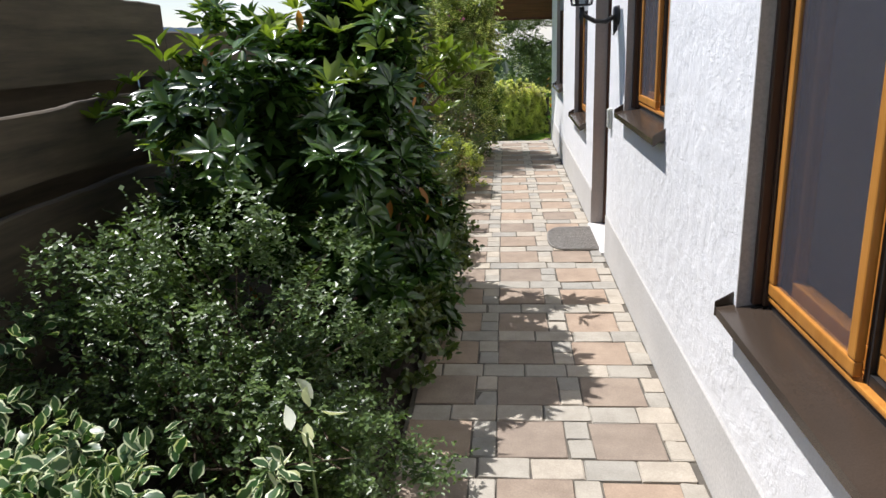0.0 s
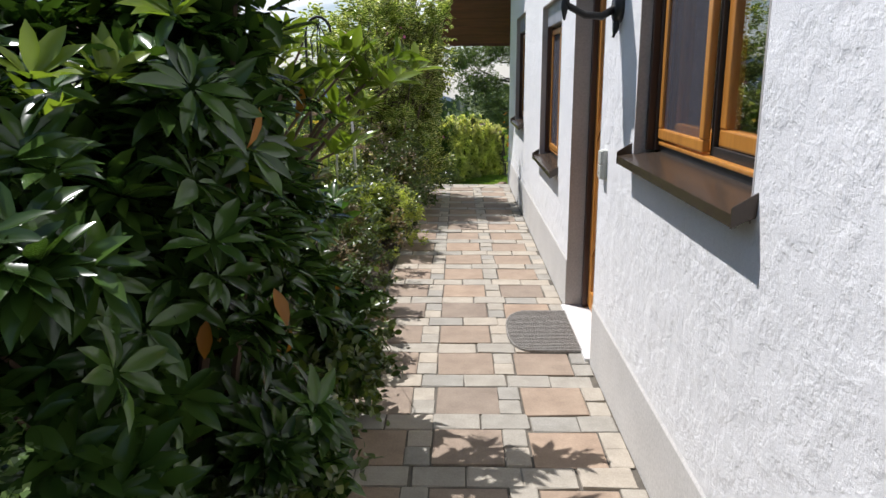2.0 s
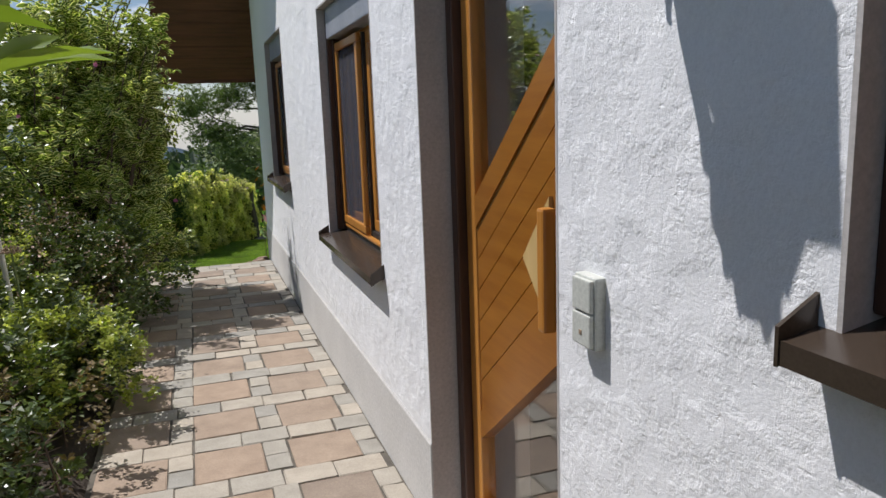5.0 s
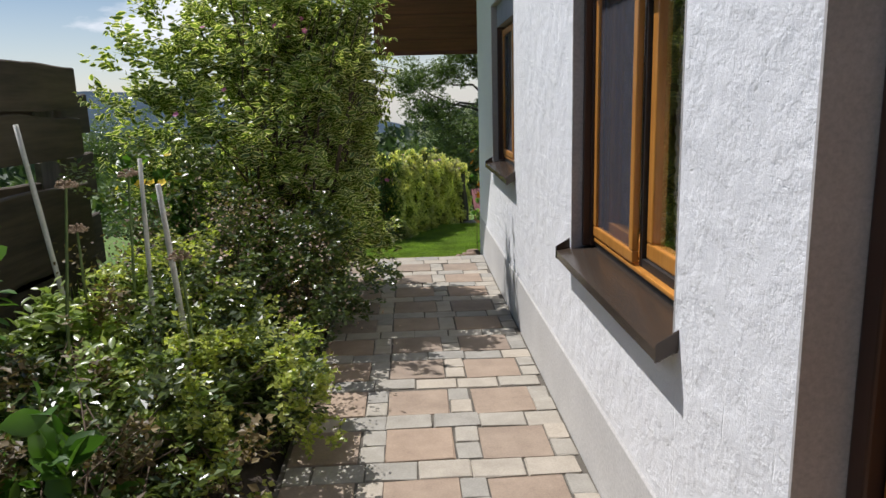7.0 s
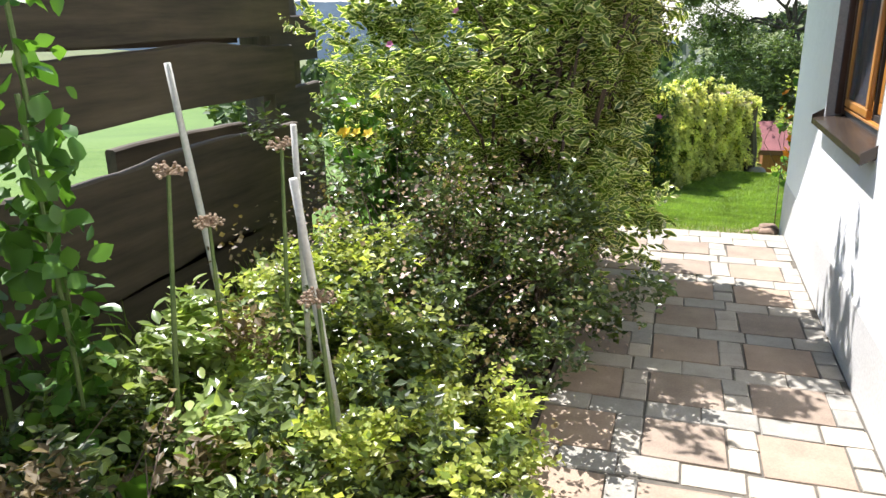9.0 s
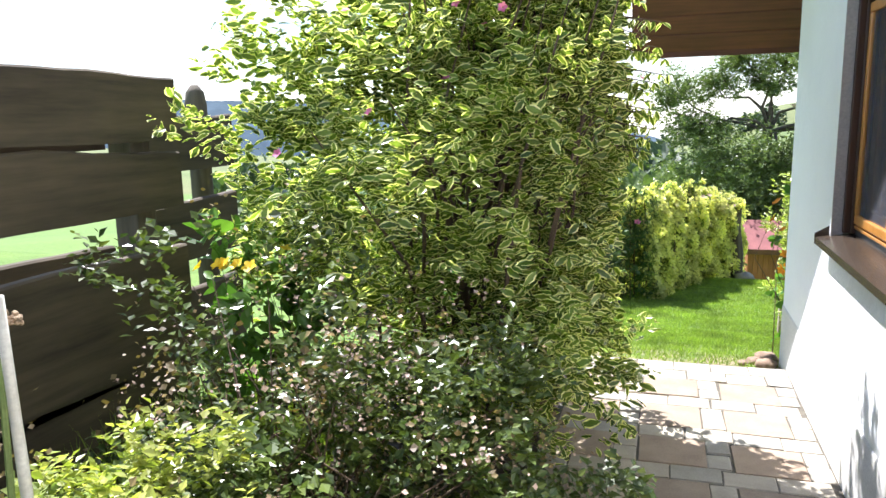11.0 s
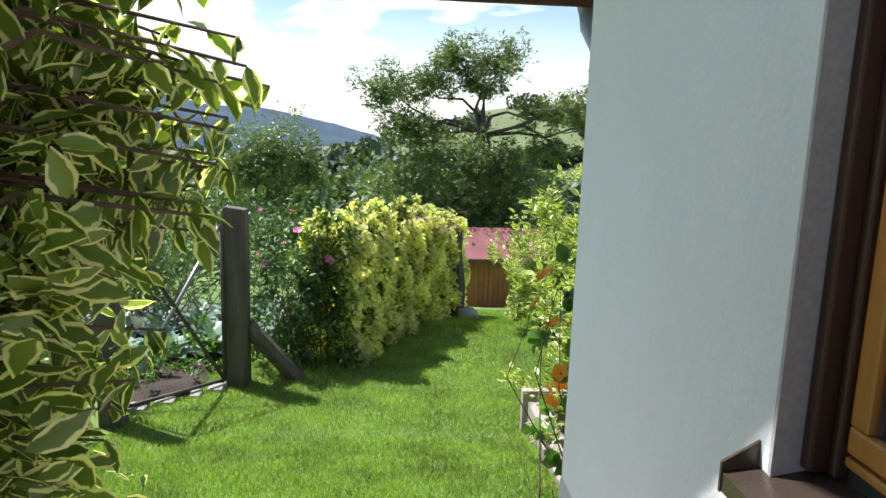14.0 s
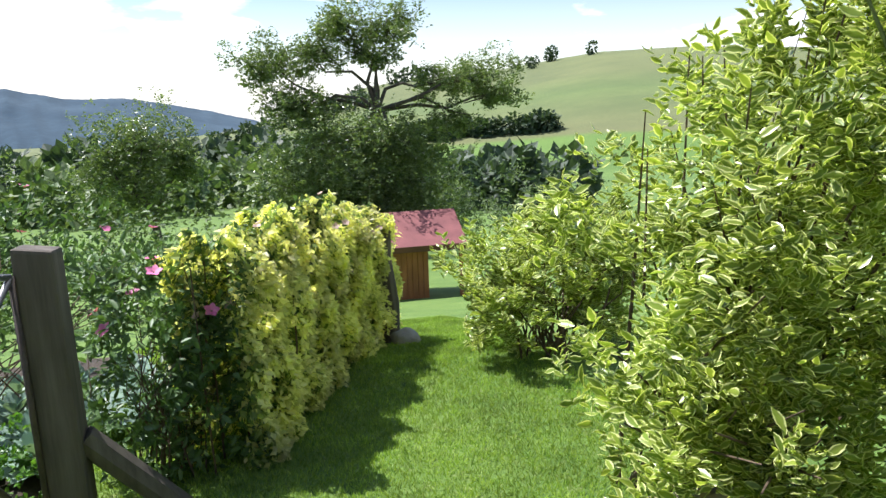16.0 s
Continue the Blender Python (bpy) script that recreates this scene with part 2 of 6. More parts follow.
BLACK = two_tone("black_iron", (0.012, 0.012, 0.012), (0.028, 0.026, 0.025), 20, 120, 0.5, 0.2)
GLASS = glass_material("window_glass")
SCREEN = screen_material("insect_screen")
LAMP_GLASS = glass_material("lantern_glass")
PIPE = two_tone("steel_pipe", (0.22, 0.22, 0.23), (0.36, 0.36, 0.37), 8, 90, 0.4, 0.1, metal=0.7)
PIPE_RUST = two_tone("rusty_pipe", (0.06, 0.05, 0.045), (0.13, 0.10, 0.085), 9, 90, 0.7, 0.3, metal=0.3)
GUTTER = two_tone("painted_gutter", (0.26, 0.28, 0.32), (0.34, 0.36, 0.40), 6, 80, 0.4, 0.05)
PLASTIC = two_tone("cream_switch_plastic", (0.55, 0.56, 0.50), (0.60, 0.61, 0.55), 8, 120, 0.45, 0.03)
MAT_FIBRE = two_tone("door_mat_fibre", (0.24, 0.225, 0.20), (0.38, 0.36, 0.325), 40, 220, 0.95, 0.9, 0.01)
SILL_STONE = two_tone("pale_threshold", (0.62, 0.60, 0.57), (0.74, 0.72, 0.69), 6, 90, 0.6, 0.1)
BAMBOO = two_tone("pale_stake", (0.55, 0.53, 0.47), (0.7, 0.68, 0.62), 10, 90, 0.6, 0.2)
LACE = two_tone("lace_curtain", (0.84, 0.85, 0.84), (0.9, 0.91, 0.9), 20, 140, 0.9, 0.5)
LACE_NET = lace_net_material("open_lace_net")
ROOM = two_tone("dark_room_lining", (0.16, 0.155, 0.15), (0.2, 0.195, 0.185), 2, 60, 0.9, 0.1)
ROOF_TILE = two_tone("roof_tiles", (0.16, 0.065, 0.05), (0.24, 0.10, 0.075), 4, 60, 0.8, 0.4)
SHED_WOOD = wood_material("shed_boards", (0.27, 0.10, 0.03), (0.38, 0.155, 0.05), "z", 0.7, 0.2, 12)
SHED_ROOF = two_tone("shed_red_felt", (0.18, 0.062, 0.062), (0.25, 0.088, 0.085), 3, 50, 0.85, 0.4)
STONE = two_tone("field_stone", (0.24, 0.22, 0.19), (0.40, 0.37, 0.33), 9, 70, 0.9, 0.6, 0.01)
STONE_BROWN = two_tone("brown_stone", (0.20, 0.13, 0.085), (0.34, 0.24, 0.17), 14, 70, 0.9, 0.6, 0.01)
BARK = two_tone("grey_bark", (0.055, 0.045, 0.036), (0.13, 0.11, 0.09), 9, 60, 0.9, 0.8, 0.01)
TWIG = two_tone("brown_twigs", (0.07, 0.045, 0.028), (0.14, 0.095, 0.06), 12, 80, 0.85, 0.4)
STALK = two_tone("green_stalks", (0.10, 0.16, 0.045), (0.19, 0.24, 0.08), 12, 80, 0.7, 0.2)
RHODO = leaf_material("rhododendron_leaf", (0.022, 0.050, 0.013), (0.062, 0.118, 0.024), rough=0.2, shine=0.16)
RHODO_YOUNG = leaf_material("young_rhododendron_leaf", (0.10, 0.155, 0.02), (0.21, 0.28, 0.042), rough=0.26, shine=0.32)
RHODO_OLD = leaf_material("withered_leaf", (0.30, 0.11, 0.02), (0.42, 0.19, 0.03), rough=0.5, shine=0.3)
FINE = leaf_material("fine_shrub_leaf", (0.045, 0.085, 0.022), (0.12, 0.18, 0.05), rough=0.36, shine=0.16)
IVY = leaf_material("variegated_ivy_leaf", (0.03, 0.08, 0.025), (0.06, 0.13, 0.04), (0.62, 0.66, 0.42), 0.62, rough=0.35)
WEIGELA = leaf_material("variegated_weigela_leaf", (0.065, 0.115, 0.025), (0.18, 0.25, 0.045), (0.80, 0.78, 0.38), 0.6, rough=0.24, shine=0.45)
WEIGELA_GOLD = leaf_material("gold_rimmed_leaf", (0.13, 0.2, 0.032), (0.29, 0.36, 0.06), (0.68, 0.70, 0.30), 0.6, rough=0.3, shine=0.34)
SPIREA = leaf_material("spirea_leaf", (0.035, 0.062, 0.016), (0.115, 0.15, 0.036), rough=0.3, shine=0.24)
SPIREA_RED = leaf_material("reddish_spirea_leaf", (0.10, 0.07, 0.03), (0.20, 0.15, 0.07), rough=0.55)
GOLD_LEAF = leaf_material("yellow_green_leaf", (0.17, 0.23, 0.04), (0.50, 0.51, 0.15), rough=0.34, shine=0.42)
GOLD_GREEN = leaf_material("pale_green_leaf", (0.15, 0.22, 0.06), (0.36, 0.42, 0.16), rough=0.3, shine=0.38)
BROAD = leaf_material("broad_green_leaf", (0.06, 0.15, 0.025), (0.12, 0.24, 0.04), rough=0.38, shine=0.35)
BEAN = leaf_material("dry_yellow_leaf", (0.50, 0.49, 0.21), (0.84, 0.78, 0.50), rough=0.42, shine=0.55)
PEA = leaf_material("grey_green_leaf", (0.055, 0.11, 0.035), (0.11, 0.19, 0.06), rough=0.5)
CABBAGE = leaf_material("blue_green_cabbage", (0.16, 0.25, 0.2), (0.27, 0.37, 0.31), rough=0.35, shine=0.15)
TREE_LEAF = leaf_material("apple_leaf", (0.08, 0.125, 0.04), (0.17, 0.22, 0.085), rough=0.33, shine=0.35)
FAR_LEAF = leaf_material("far_tree_leaf", (0.07, 0.12, 0.04), (0.15, 0.2, 0.075), rough=0.6)
DARK_LEAF = leaf_material("dark_wood_leaf", (0.030, 0.055, 0.028), (0.06, 0.095, 0.045), rough=0.6)
GRASS = leaf_material("grass_blade", (0.11, 0.205, 0.024), (0.33, 0.43, 0.09), rough=0.5, shine=0.35)
DRY_HEAD = two_tone("dry_flower_heads", (0.24, 0.16, 0.10), (0.40, 0.30, 0.20), 30, 200, 0.9, 0.4)
PINK = leaf_material("pink_petal", (0.55, 0.12, 0.32), (0.68, 0.22, 0.42), rough=0.6)
PALE_PINK = leaf_material("pale_pink_petal", (0.36, 0.25, 0.22), (0.5, 0.36, 0.33), rough=0.6)
ORANGE = leaf_material("orange_petal", (0.75, 0.22, 0.01), (0.8, 0.34, 0.02), rough=0.55, shine=0.4)
YELLOW = leaf_material("yellow_petal", (0.75, 0.5, 0.02), (0.8, 0.6, 0.05), rough=0.55)
WHITE_LEAF = leaf_material("bleached_leaf", (0.6, 0.62, 0.55), (0.75, 0.76, 0.7), rough=0.5)


def lawn_material():
    m, nt, p = shader("lawn_and_meadow", 0.95)
    v = coords(nt)
    fine = noise_tex(nt, v, 45.0, 5, 0.7)
    c = ramp(nt, noise_tex(nt, v, 0.9, 4), [(0.3, (0.075, 0.15, 0.02)), (0.7, (0.14, 0.225, 0.04))])
    g = nt.nodes.new("ShaderNodeNewGeometry")
    d = nt.nodes.new("ShaderNodeVectorMath")
    d.operation = "LENGTH"
    nt.links.new(g.outputs["Position"], d.inputs[0])
    # meadows in strips of fresh grass and dry pasture
    fields = node(nt, "ShaderNodeMapRange", From_Min=0.0, From_Max=800.0)
    nt.links.new(d.outputs["Value"], fields.inputs["Value"])
    far = ramp(nt, fields.outputs["Result"], [(0.0, (0.10, 0.17, 0.035)), (0.20, (0.10, 0.18, 0.035)), (0.385, (0.105, 0.195, 0.035)), (0.392, (0.135, 0.15, 0.06)), (0.52, (0.105, 0.155, 0.045)), (0.62, (0.125, 0.15, 0.055)), (1.0, (0.12, 0.15, 0.055))])
    far = mixed(nt, far, ramp(nt, noise_tex(nt, coords(nt, (0.02, 0.03, 0.03)), 1.0, 5, 0.6), [(0.35, (0.8, 0.82, 0.8)), (0.65, (1.2, 1.12, 1.1))]), 0.8, "MULTIPLY")
    mr = node(nt, "ShaderNodeMapRange", From_Min=60.0, From_Max=160.0)
    nt.links.new(d.outputs["Value"], mr.inputs["Value"])
    c = mixed(nt, c, far, mr.outputs["Result"])
    # worn, dry turf where the paving ends
    sep = nt.nodes.new("ShaderNodeSeparateXYZ")
    nt.links.new(g.outputs["Position"], sep.inputs["Vector"])
    dry = node(nt, "ShaderNodeMapRange", From_Min=12.5, From_Max=11.7)
    nt.links.new(sep.outputs["Y"], dry.inputs["Value"])
    only = node(nt, "ShaderNodeMapRange", From_Min=-1.2, From_Max=-0.7)
    nt.links.new(sep.outputs["X"], only.inputs["Value"])
    both = nt.nodes.new("ShaderNodeMath")
    both.operation = "MULTIPLY"
    nt.links.new(dry.outputs["Result"], both.inputs[0])
    nt.links.new(only.outputs["Result"], both.inputs[1])
    patch = nt.nodes.new("ShaderNodeMath")
    patch.operation = "MULTIPLY"
    nt.links.new(both.outputs[0], patch.inputs[0])
    nt.links.new(ramp(nt, noise_tex(nt, v, 7.0, 4), [(0.35, (0, 0, 0)), (0.55, (1, 1, 1))]), patch.inputs[1])
    c = mixed(nt, c, (0.30, 0.24, 0.155), patch.outputs[0])
    # yellowed tufts and mowing waste in the turf
    tuft = ramp(nt, noise_tex(nt, v, 16.0, 5, 0.7), [(0.54, (0, 0, 0)), (0.68, (1, 1, 1))])
    c = mixed(nt, c, mixed(nt, c, (0.28, 0.28, 0.12), 0.4), tuft)
    c = mixed(nt, c, ramp(nt, fine, [(0.3, (0.55, 0.55, 0.5)), (0.7, (1.25, 1.25, 1.2))]), 0.8, "MULTIPLY")
    nt.links.new(c, p.inputs["Base Color"])
    bumped(nt, p, fine, 0.6, 0.02)
    return m


LAWN = lawn_material()
# distance haze is painted into the ridge's colour as blue
HAZY_MOUNTAIN = two_tone("haze_blue_mountain", (0.018, 0.044, 0.07), (0.042, 0.076, 0.105), 0.008, 0.06, 1.0, 0.0)


# ---- building blocks ----
def thing(name, place=(0, 0, 0), label="", category="", group="", kind=""):
    ob = new(name)
    ob.location = place
    return tagged(ob, label, category, group, kind)


def solid(name, bm, material, smooth=False):
    me = bpy.data.meshes.new(name)
    bm.normal_update()
    bm.to_mesh(me)
    bm.free()
    me.materials.append(material)
    if smooth:
        me.polygons.foreach_set("use_smooth", [True] * len(me.polygons))
    return new(name, me)


def part(name, bm, material, parent, label="", smooth=False):
    ob = solid(name, bm, material, smooth)
    ob.parent = parent
    ob.matrix_parent_inverse = Matrix.Translation(-parent.location) if parent.parent is None else Matrix()
    return tagged(ob, label)


def box(bm, x0, x1, y0, y1, z0, z1, bevel=0.0, segments=2):
    r = bmesh.ops.create_cube(bm, size=1.0, matrix=Matrix.Translation(((x0 + x1) / 2, (y0 + y1) / 2, (z0 + z1) / 2)) @ Matrix.Diagonal((x1 - x0, y1 - y0, z1 - z0, 1)))
    if bevel:
        edges = list({e for v in r["verts"] for e in v.link_edges})
        bmesh.ops.bevel(bm, geom=edges, offset=bevel, segments=segments, affect="EDGES", profile=0.6)
    return r["verts"]


def boxed(*args, bevel=0.0, segments=2):
    bm = bmesh.new()
    box(bm, *args, bevel=bevel, segments=segments)
    return bm


def tube(bm, points, radii, sides=7, cap=True):
    rings = []
    pts = [Vector(p) for p in points]
    for i, p in enumerate(pts):
        d = (pts[min(i + 1, len(pts) - 1)] - pts[max(i - 1, 0)]).normalized()
        a = d.orthogonal().normalized() if abs(d.z) > 0.95 else d.cross(Vector((0, 0, 1))).normalized()
        b = d.cross(a)
        r = radii[i] if isinstance(radii, (list, tuple)) else radii
        rings.append([bm.verts.new(p + (a * math.cos(k * math.tau / sides) + b * math.sin(k * math.tau / sides)) * r) for k in range(sides)])
    for u, w in zip(rings, rings[1:]):
        for k in range(sides):
            bm.faces.new((u[k], u[(k + 1) % sides], w[(k + 1) % sides], w[k]))
    if cap:
        bm.faces.new(rings[0][::-1])
        bm.faces.new(rings[-1])


def prism(bm, outline, x0, x1):
    """A slab between x0 and x1 over an outline of (y, z)."""
    a = [bm.verts.new((x0, y, z)) for y, z in outline]
    b = [bm.verts.new((x1, y, z)) for y, z in outline]
    bm.faces.new(a)
    bm.faces.new(b[::-1])
    for i in range(len(a)):
        j = (i + 1) % len(a)
        bm.faces.new((a[j], a[i], b[i], b[j]))
    bmesh.ops.recalc_face_normals(bm, faces=bm.faces)


def unit(v):
    return v / np.maximum(np.linalg.norm(v, axis=1, keepdims=True), 1e-6)


LEAF8 = np.array([(0, 0, 0), (-0.66, 0.2, 0.1), (0, 0.2, 0), (0.66, 0.2, 0.1), (-1, 0.46, 0.14), (0, 0.46, 0), (1, 0.46, 0.14), (-0.7, 0.74, 0.08), (0, 0.74, -0.03), (0.7, 0.74, 0.08), (0, 1, -0.13)])
LEAF8_UV = np.array([(0, 0), (-1, 0.2), (0, 0.2), (1, 0.2), (-1, 0.46), (0, 0.46), (1, 0.46), (-1, 0.74), (0, 0.74), (1, 0.74), (0.9, 1)])
LEAF8_FACES = [(0, 2, 1), (0, 3, 2), (1, 2, 5, 4), (2, 3, 6, 5), (4, 5, 8, 7), (5, 6, 9, 8), (7, 8, 10), (8, 9, 10)]
LEAF4 = np.array([(0, 0, 0), (-1, 0.45, 0.2), (1, 0.45, 0.2), (0, 1, -0.05)])
LEAF4_FACES = [(0, 3, 1), (0, 2, 3)]
BLADE = np.array([(-1, 0, 0), (1, 0, 0), (0.7, 0.6, 0.05), (-0.7, 0.6, 0.05), (0, 1, -0.15)])
BLADE_FACES = [(0, 1, 2, 3), (3, 2, 4)]


def leaf_mesh(name, P, D, N, L, W, material, shape="leaf8"):
    """One mesh of many leaves: base points P, directions D, upper sides N, lengths L and half widths W."""
    T, F = {"leaf8": (LEAF8, LEAF8_FACES), "leaf4": (LEAF4, LEAF4_FACES), "blade": (BLADE, BLADE_FACES)}[shape]
    n, k = len(P), len(T)
    D = unit(D)
    S = unit(np.cross(D, N))
    U = np.cross(S, D)
    co = P[:, None, :] + T[None, :, 0:1] * W[:, None, None] * S[:, None, :] + T[None, :, 1:2] * L[:, None, None] * D[:, None, :] + T[None, :, 2:3] * (L * 0.5)[:, None, None] * U[:, None, :]
    flat = np.concatenate([np.array(f) for f in F])
    sizes = np.array([len(f) for f in F])
    idx = (np.arange(n)[:, None] * k + flat[None, :]).ravel()
    tot = np.tile(sizes, n)
    start = np.concatenate([[0], np.cumsum(tot)[:-1]])
    me = bpy.data.meshes.new(name)
    me.vertices.add(n * k)
    me.vertices.foreach_set("co", co.astype(np.float32).ravel())
    me.loops.add(len(idx))
    me.loops.foreach_set("vertex_index", idx.astype(np.int32))
    me.polygons.add(len(tot))
    me.polygons.foreach_set("loop_start", start.astype(np.int32))
    uv = me.uv_layers.new(name="UVMap")
    uvs = np.tile(LEAF8_UV if shape == "leaf8" else T[:, :2], (n, 1))[idx]
    uv.data.foreach_set("uv", uvs.astype(np.float32).ravel())
    me.polygons.foreach_set("use_smooth", np.full(len(tot), shape == "leaf8"))
    me.update(calc_edges=True)
    me.materials.append(material)
    return me


def leaves(name, parent, P, D, N, L, W, material, shape="leaf8", label=""):
    ob = new(name, leaf_mesh(name, P, D, N, L, W, material, shape))
    ob.parent = parent
    if parent is not None:
        ob.matrix_parent_inverse = Matrix.Translation(parent.location).inverted()
    return tagged(ob, label)


def not_hollow(P, size, share):
    """Which points lie outside the irregular hollows that open between boughs; share: how many fall into hollows."""
    g = np.random.default_rng(7)
    f = np.zeros(len(P))
    for k in range(7):
        w = unit(g.normal(size=(1, 3)))[0] * math.tau / size * (0.6 + 0.3 * k)
        f += np.sin(P @ w + g.uniform(0, 6.28)) / (1 + 0.15 * k)
    return f > np.quantile(f, share)


def in_blobs(rng, blobs, n, depth=0.5, lobes=0.22, floor_z=None, loose=0.10, hollow=0.3):
    """Points under the surface of lumpy ellipsoids, and the outward directions there."""
    B = np.array(blobs, float)
    wt = B[:, 3] * B[:, 4] + B[:, 4] * B[:, 5] + B[:, 3] * B[:, 5]
    pick = rng.choice(len(B), n, p=wt / wt.sum())
    u = unit(rng.normal(size=(n, 3)))
    f = np.ones(n)
    for k in range(5):
        w = rng.normal(size=(len(B), 3)) * (2.0 + 1.6 * k)
        ph = rng.uniform(0, 6.28, len(B))
        f += lobes / (1 + 0.45 * k) * np.sin((u * w[pick]).sum(1) + ph[pick])
    t = f * (1 - depth * rng.random(n) ** 1.6)
    P = B[pick, :3] + u * B[pick, 3:6] * t[:, None]
    if n > 400:
        # gather into sprays, so that dark gaps stay between them
        k = max(40, n // 16)
        c = rng.integers(0, k, n)
        sigma = loose * B[pick[c], 3:6].min(1)
        P, u = P[c] + rng.normal(size=(n, 3)) * sigma[:, None], unit(u[c] + rng.normal(size=(n, 3)) * 0.45)
    if n > 400 and hollow > 0:
        keep = not_hollow(P, 0.75 * float(np.median(B[:, 3:6])), hollow)
        P, u = P[keep], u[keep]
    if floor_z is not None:
        keep = P[:, 2] > floor_z
        P, u = P[keep], u[keep]
    return P, u


def leafy(rng, name, parent, blobs, n, length, width, material, shape="leaf8", depth=0.5, lobes=0.22, up=0.7, floor_z=0.02, spread=0.8, label="", droop=0.0, twig=1, rise=0.25, kind="", loose=0.10, wild=0.45, hollow=0.3):
    """A crown of single leaves; twig: how many leaves sit on one twig."""
    P, u = in_blobs(rng, blobs, max(1, n // twig), depth, lobes, floor_z, loose, hollow)
    T = unit(u * 0.7 + rng.normal(size=P.shape) * 0.55 + np.array([0, 0, rise - droop * 0.5]))
    if twig > 1:
        k = np.tile(np.arange(twig), len(P))
        P0, T0 = np.repeat(P, twig, 0), np.repeat(T, twig, 0)
        side = unit(np.cross(T0, np.array([0.0, 0.1, 1.0]))) * np.where(k % 2, 1.0, -1.0)[:, None]
        P = P0 + T0 * (length * 0.42 * (k - twig * 0.5))[:, None]
        D = T0 * 0.55 + side * 0.85 + rng.normal(size=P.shape) * 0.28 + np.array([0, 0, -droop])
        u = np.repeat(u, twig, 0)
    else:
        D = T * 0.7 + rng.normal(size=P.shape) * spread * 0.6 + np.array([0, 0, -droop])
    # nothing grows into the walking line over the path
    free = ~((P[:, 0] > -0.13) & (P[:, 0] < 0.6) & (P[:, 2] > 0.5) & (P[:, 1] > 6.0) & (P[:, 1] < 11.4) & (P[:, 2] < 1.95))
    P, D, u = P[free], D[free], u[free]
    N = unit(np.array([0, 0, up]) + u * 0.55 + rng.normal(size=P.shape) * wild)
    m = len(P)
    s = rng.uniform(0.6, 1.25, m)
    return tagged(leaves(name, parent, P, D, N, length * s, width * s, material, shape, label), kind=kind)


def stems(name, parent, rng, base, blobs, count, radius, material, spread=0.2):
    for i in range(count):
        bm = bmesh.new()
        b = blobs[rng.integers(len(blobs))]
        u = rng.normal(size=3)
        u /= np.linalg.norm(u)
        u[2] = abs(u[2])
        tip = np.array(b[:3]) + u * np.array(b[3:6]) * 0.85
        s = np.array(base) + np.array([rng.normal() * spread, rng.normal() * spread, 0])
        mid = s * 0.45 + tip * 0.55 + np.array([rng.normal() * 0.08, rng.normal() * 0.08, 0.12])
        q = s * 0.78 + tip * 0.22 + np.array([0, 0, 0.08])
        tube(bm, [s, q, mid, tip], [radius, radius * 0.8, radius * 0.55, radius * 0.2], 5, False)
        part(name, bm, material, parent)


def blossom_mesh(name, petals, size, material):
    a = np.arange(petals) * math.tau / petals
    R = np.stack([np.cos(a), np.sin(a), np.zeros(petals)], 1)
    return leaf_mesh(name, R * size * 0.08, R + np.array([0, 0, 0.45]), np.array([0, 0, 1.0]) - R * 0.4, np.full(petals, size), np.full(petals, size * 0.42), material)


def blossoms(parent, rng, blobs, count, size, material, low, name="blossom", petals=5, label=""):
    """Single flowers on the outside of a plant."""
    me = blossom_mesh(name, petals, size, material)
    P, u = in_blobs(rng, blobs, count * 3, 0.04, 0.2, low)
    for p, d in list(zip(P, u))[:count]:
        ob = new(name, me)
        ob.parent = parent
        ob.matrix_parent_inverse = Matrix.Translation(-parent.location)
        ob.matrix_basis = Matrix.Translation(p) @ (Vector(d) + Vector((-0.3, -0.4, 0.6))).to_track_quat("Z", "Y").to_matrix().to_4x4()
        tagged(ob, label)


def shrub(seed, name, place, label, category, blobs, base, stem_count, stem_r, crowns, group=""):
    """crowns: rows of settings for leafy(), each its own part."""
    rng = np.random.default_rng(seed)
    ob = thing(name, place, label, category, group)
    stems("stem", ob, rng, base, blobs, stem_count, stem_r, TWIG, min(0.2, 0.5 * min(b[3] for b in blobs)))
    for c in crowns:
        c = dict(c)
        if c.pop("single", False):
            blossoms(ob, rng, c.get("blobs", blobs), c["n"], c["size"], c["material"], c["low"], label=c.get("label", ""))
            continue
        leafy(rng, c.pop("name", "crown"), ob, c.pop("blobs", blobs), **c)
    return ob


# ---- ground, hills and distance ----
WALL = 0.762          # outer face of the house wall
PATH_END = 11.45
GY = [-6.0, 11.35, 11.55, 12.5, 13.5, 14.5, 16.3, 18.5, 22.0, 27.0, 40.0]
GZ = [-0.06, -0.06, -0.05, -0.2, -0.40, -0.49, -0.56, -1.05, -2.0, -3.25, -5.5]


def ground_z(x, y):
    return float(np.interp(y, GY, GZ))


AZ_R = [-180, -60, -30, -12, -3, 3, 8, 10, 15, 20, 25.5, 32, 60, 180]
EL_R = [0.0, 0.0, -2.6, -3.2, -2.6, -1.2, 0.5, 0.8, 1.1, 1.8, 2.6, 2.7, 1.0, 0.0]


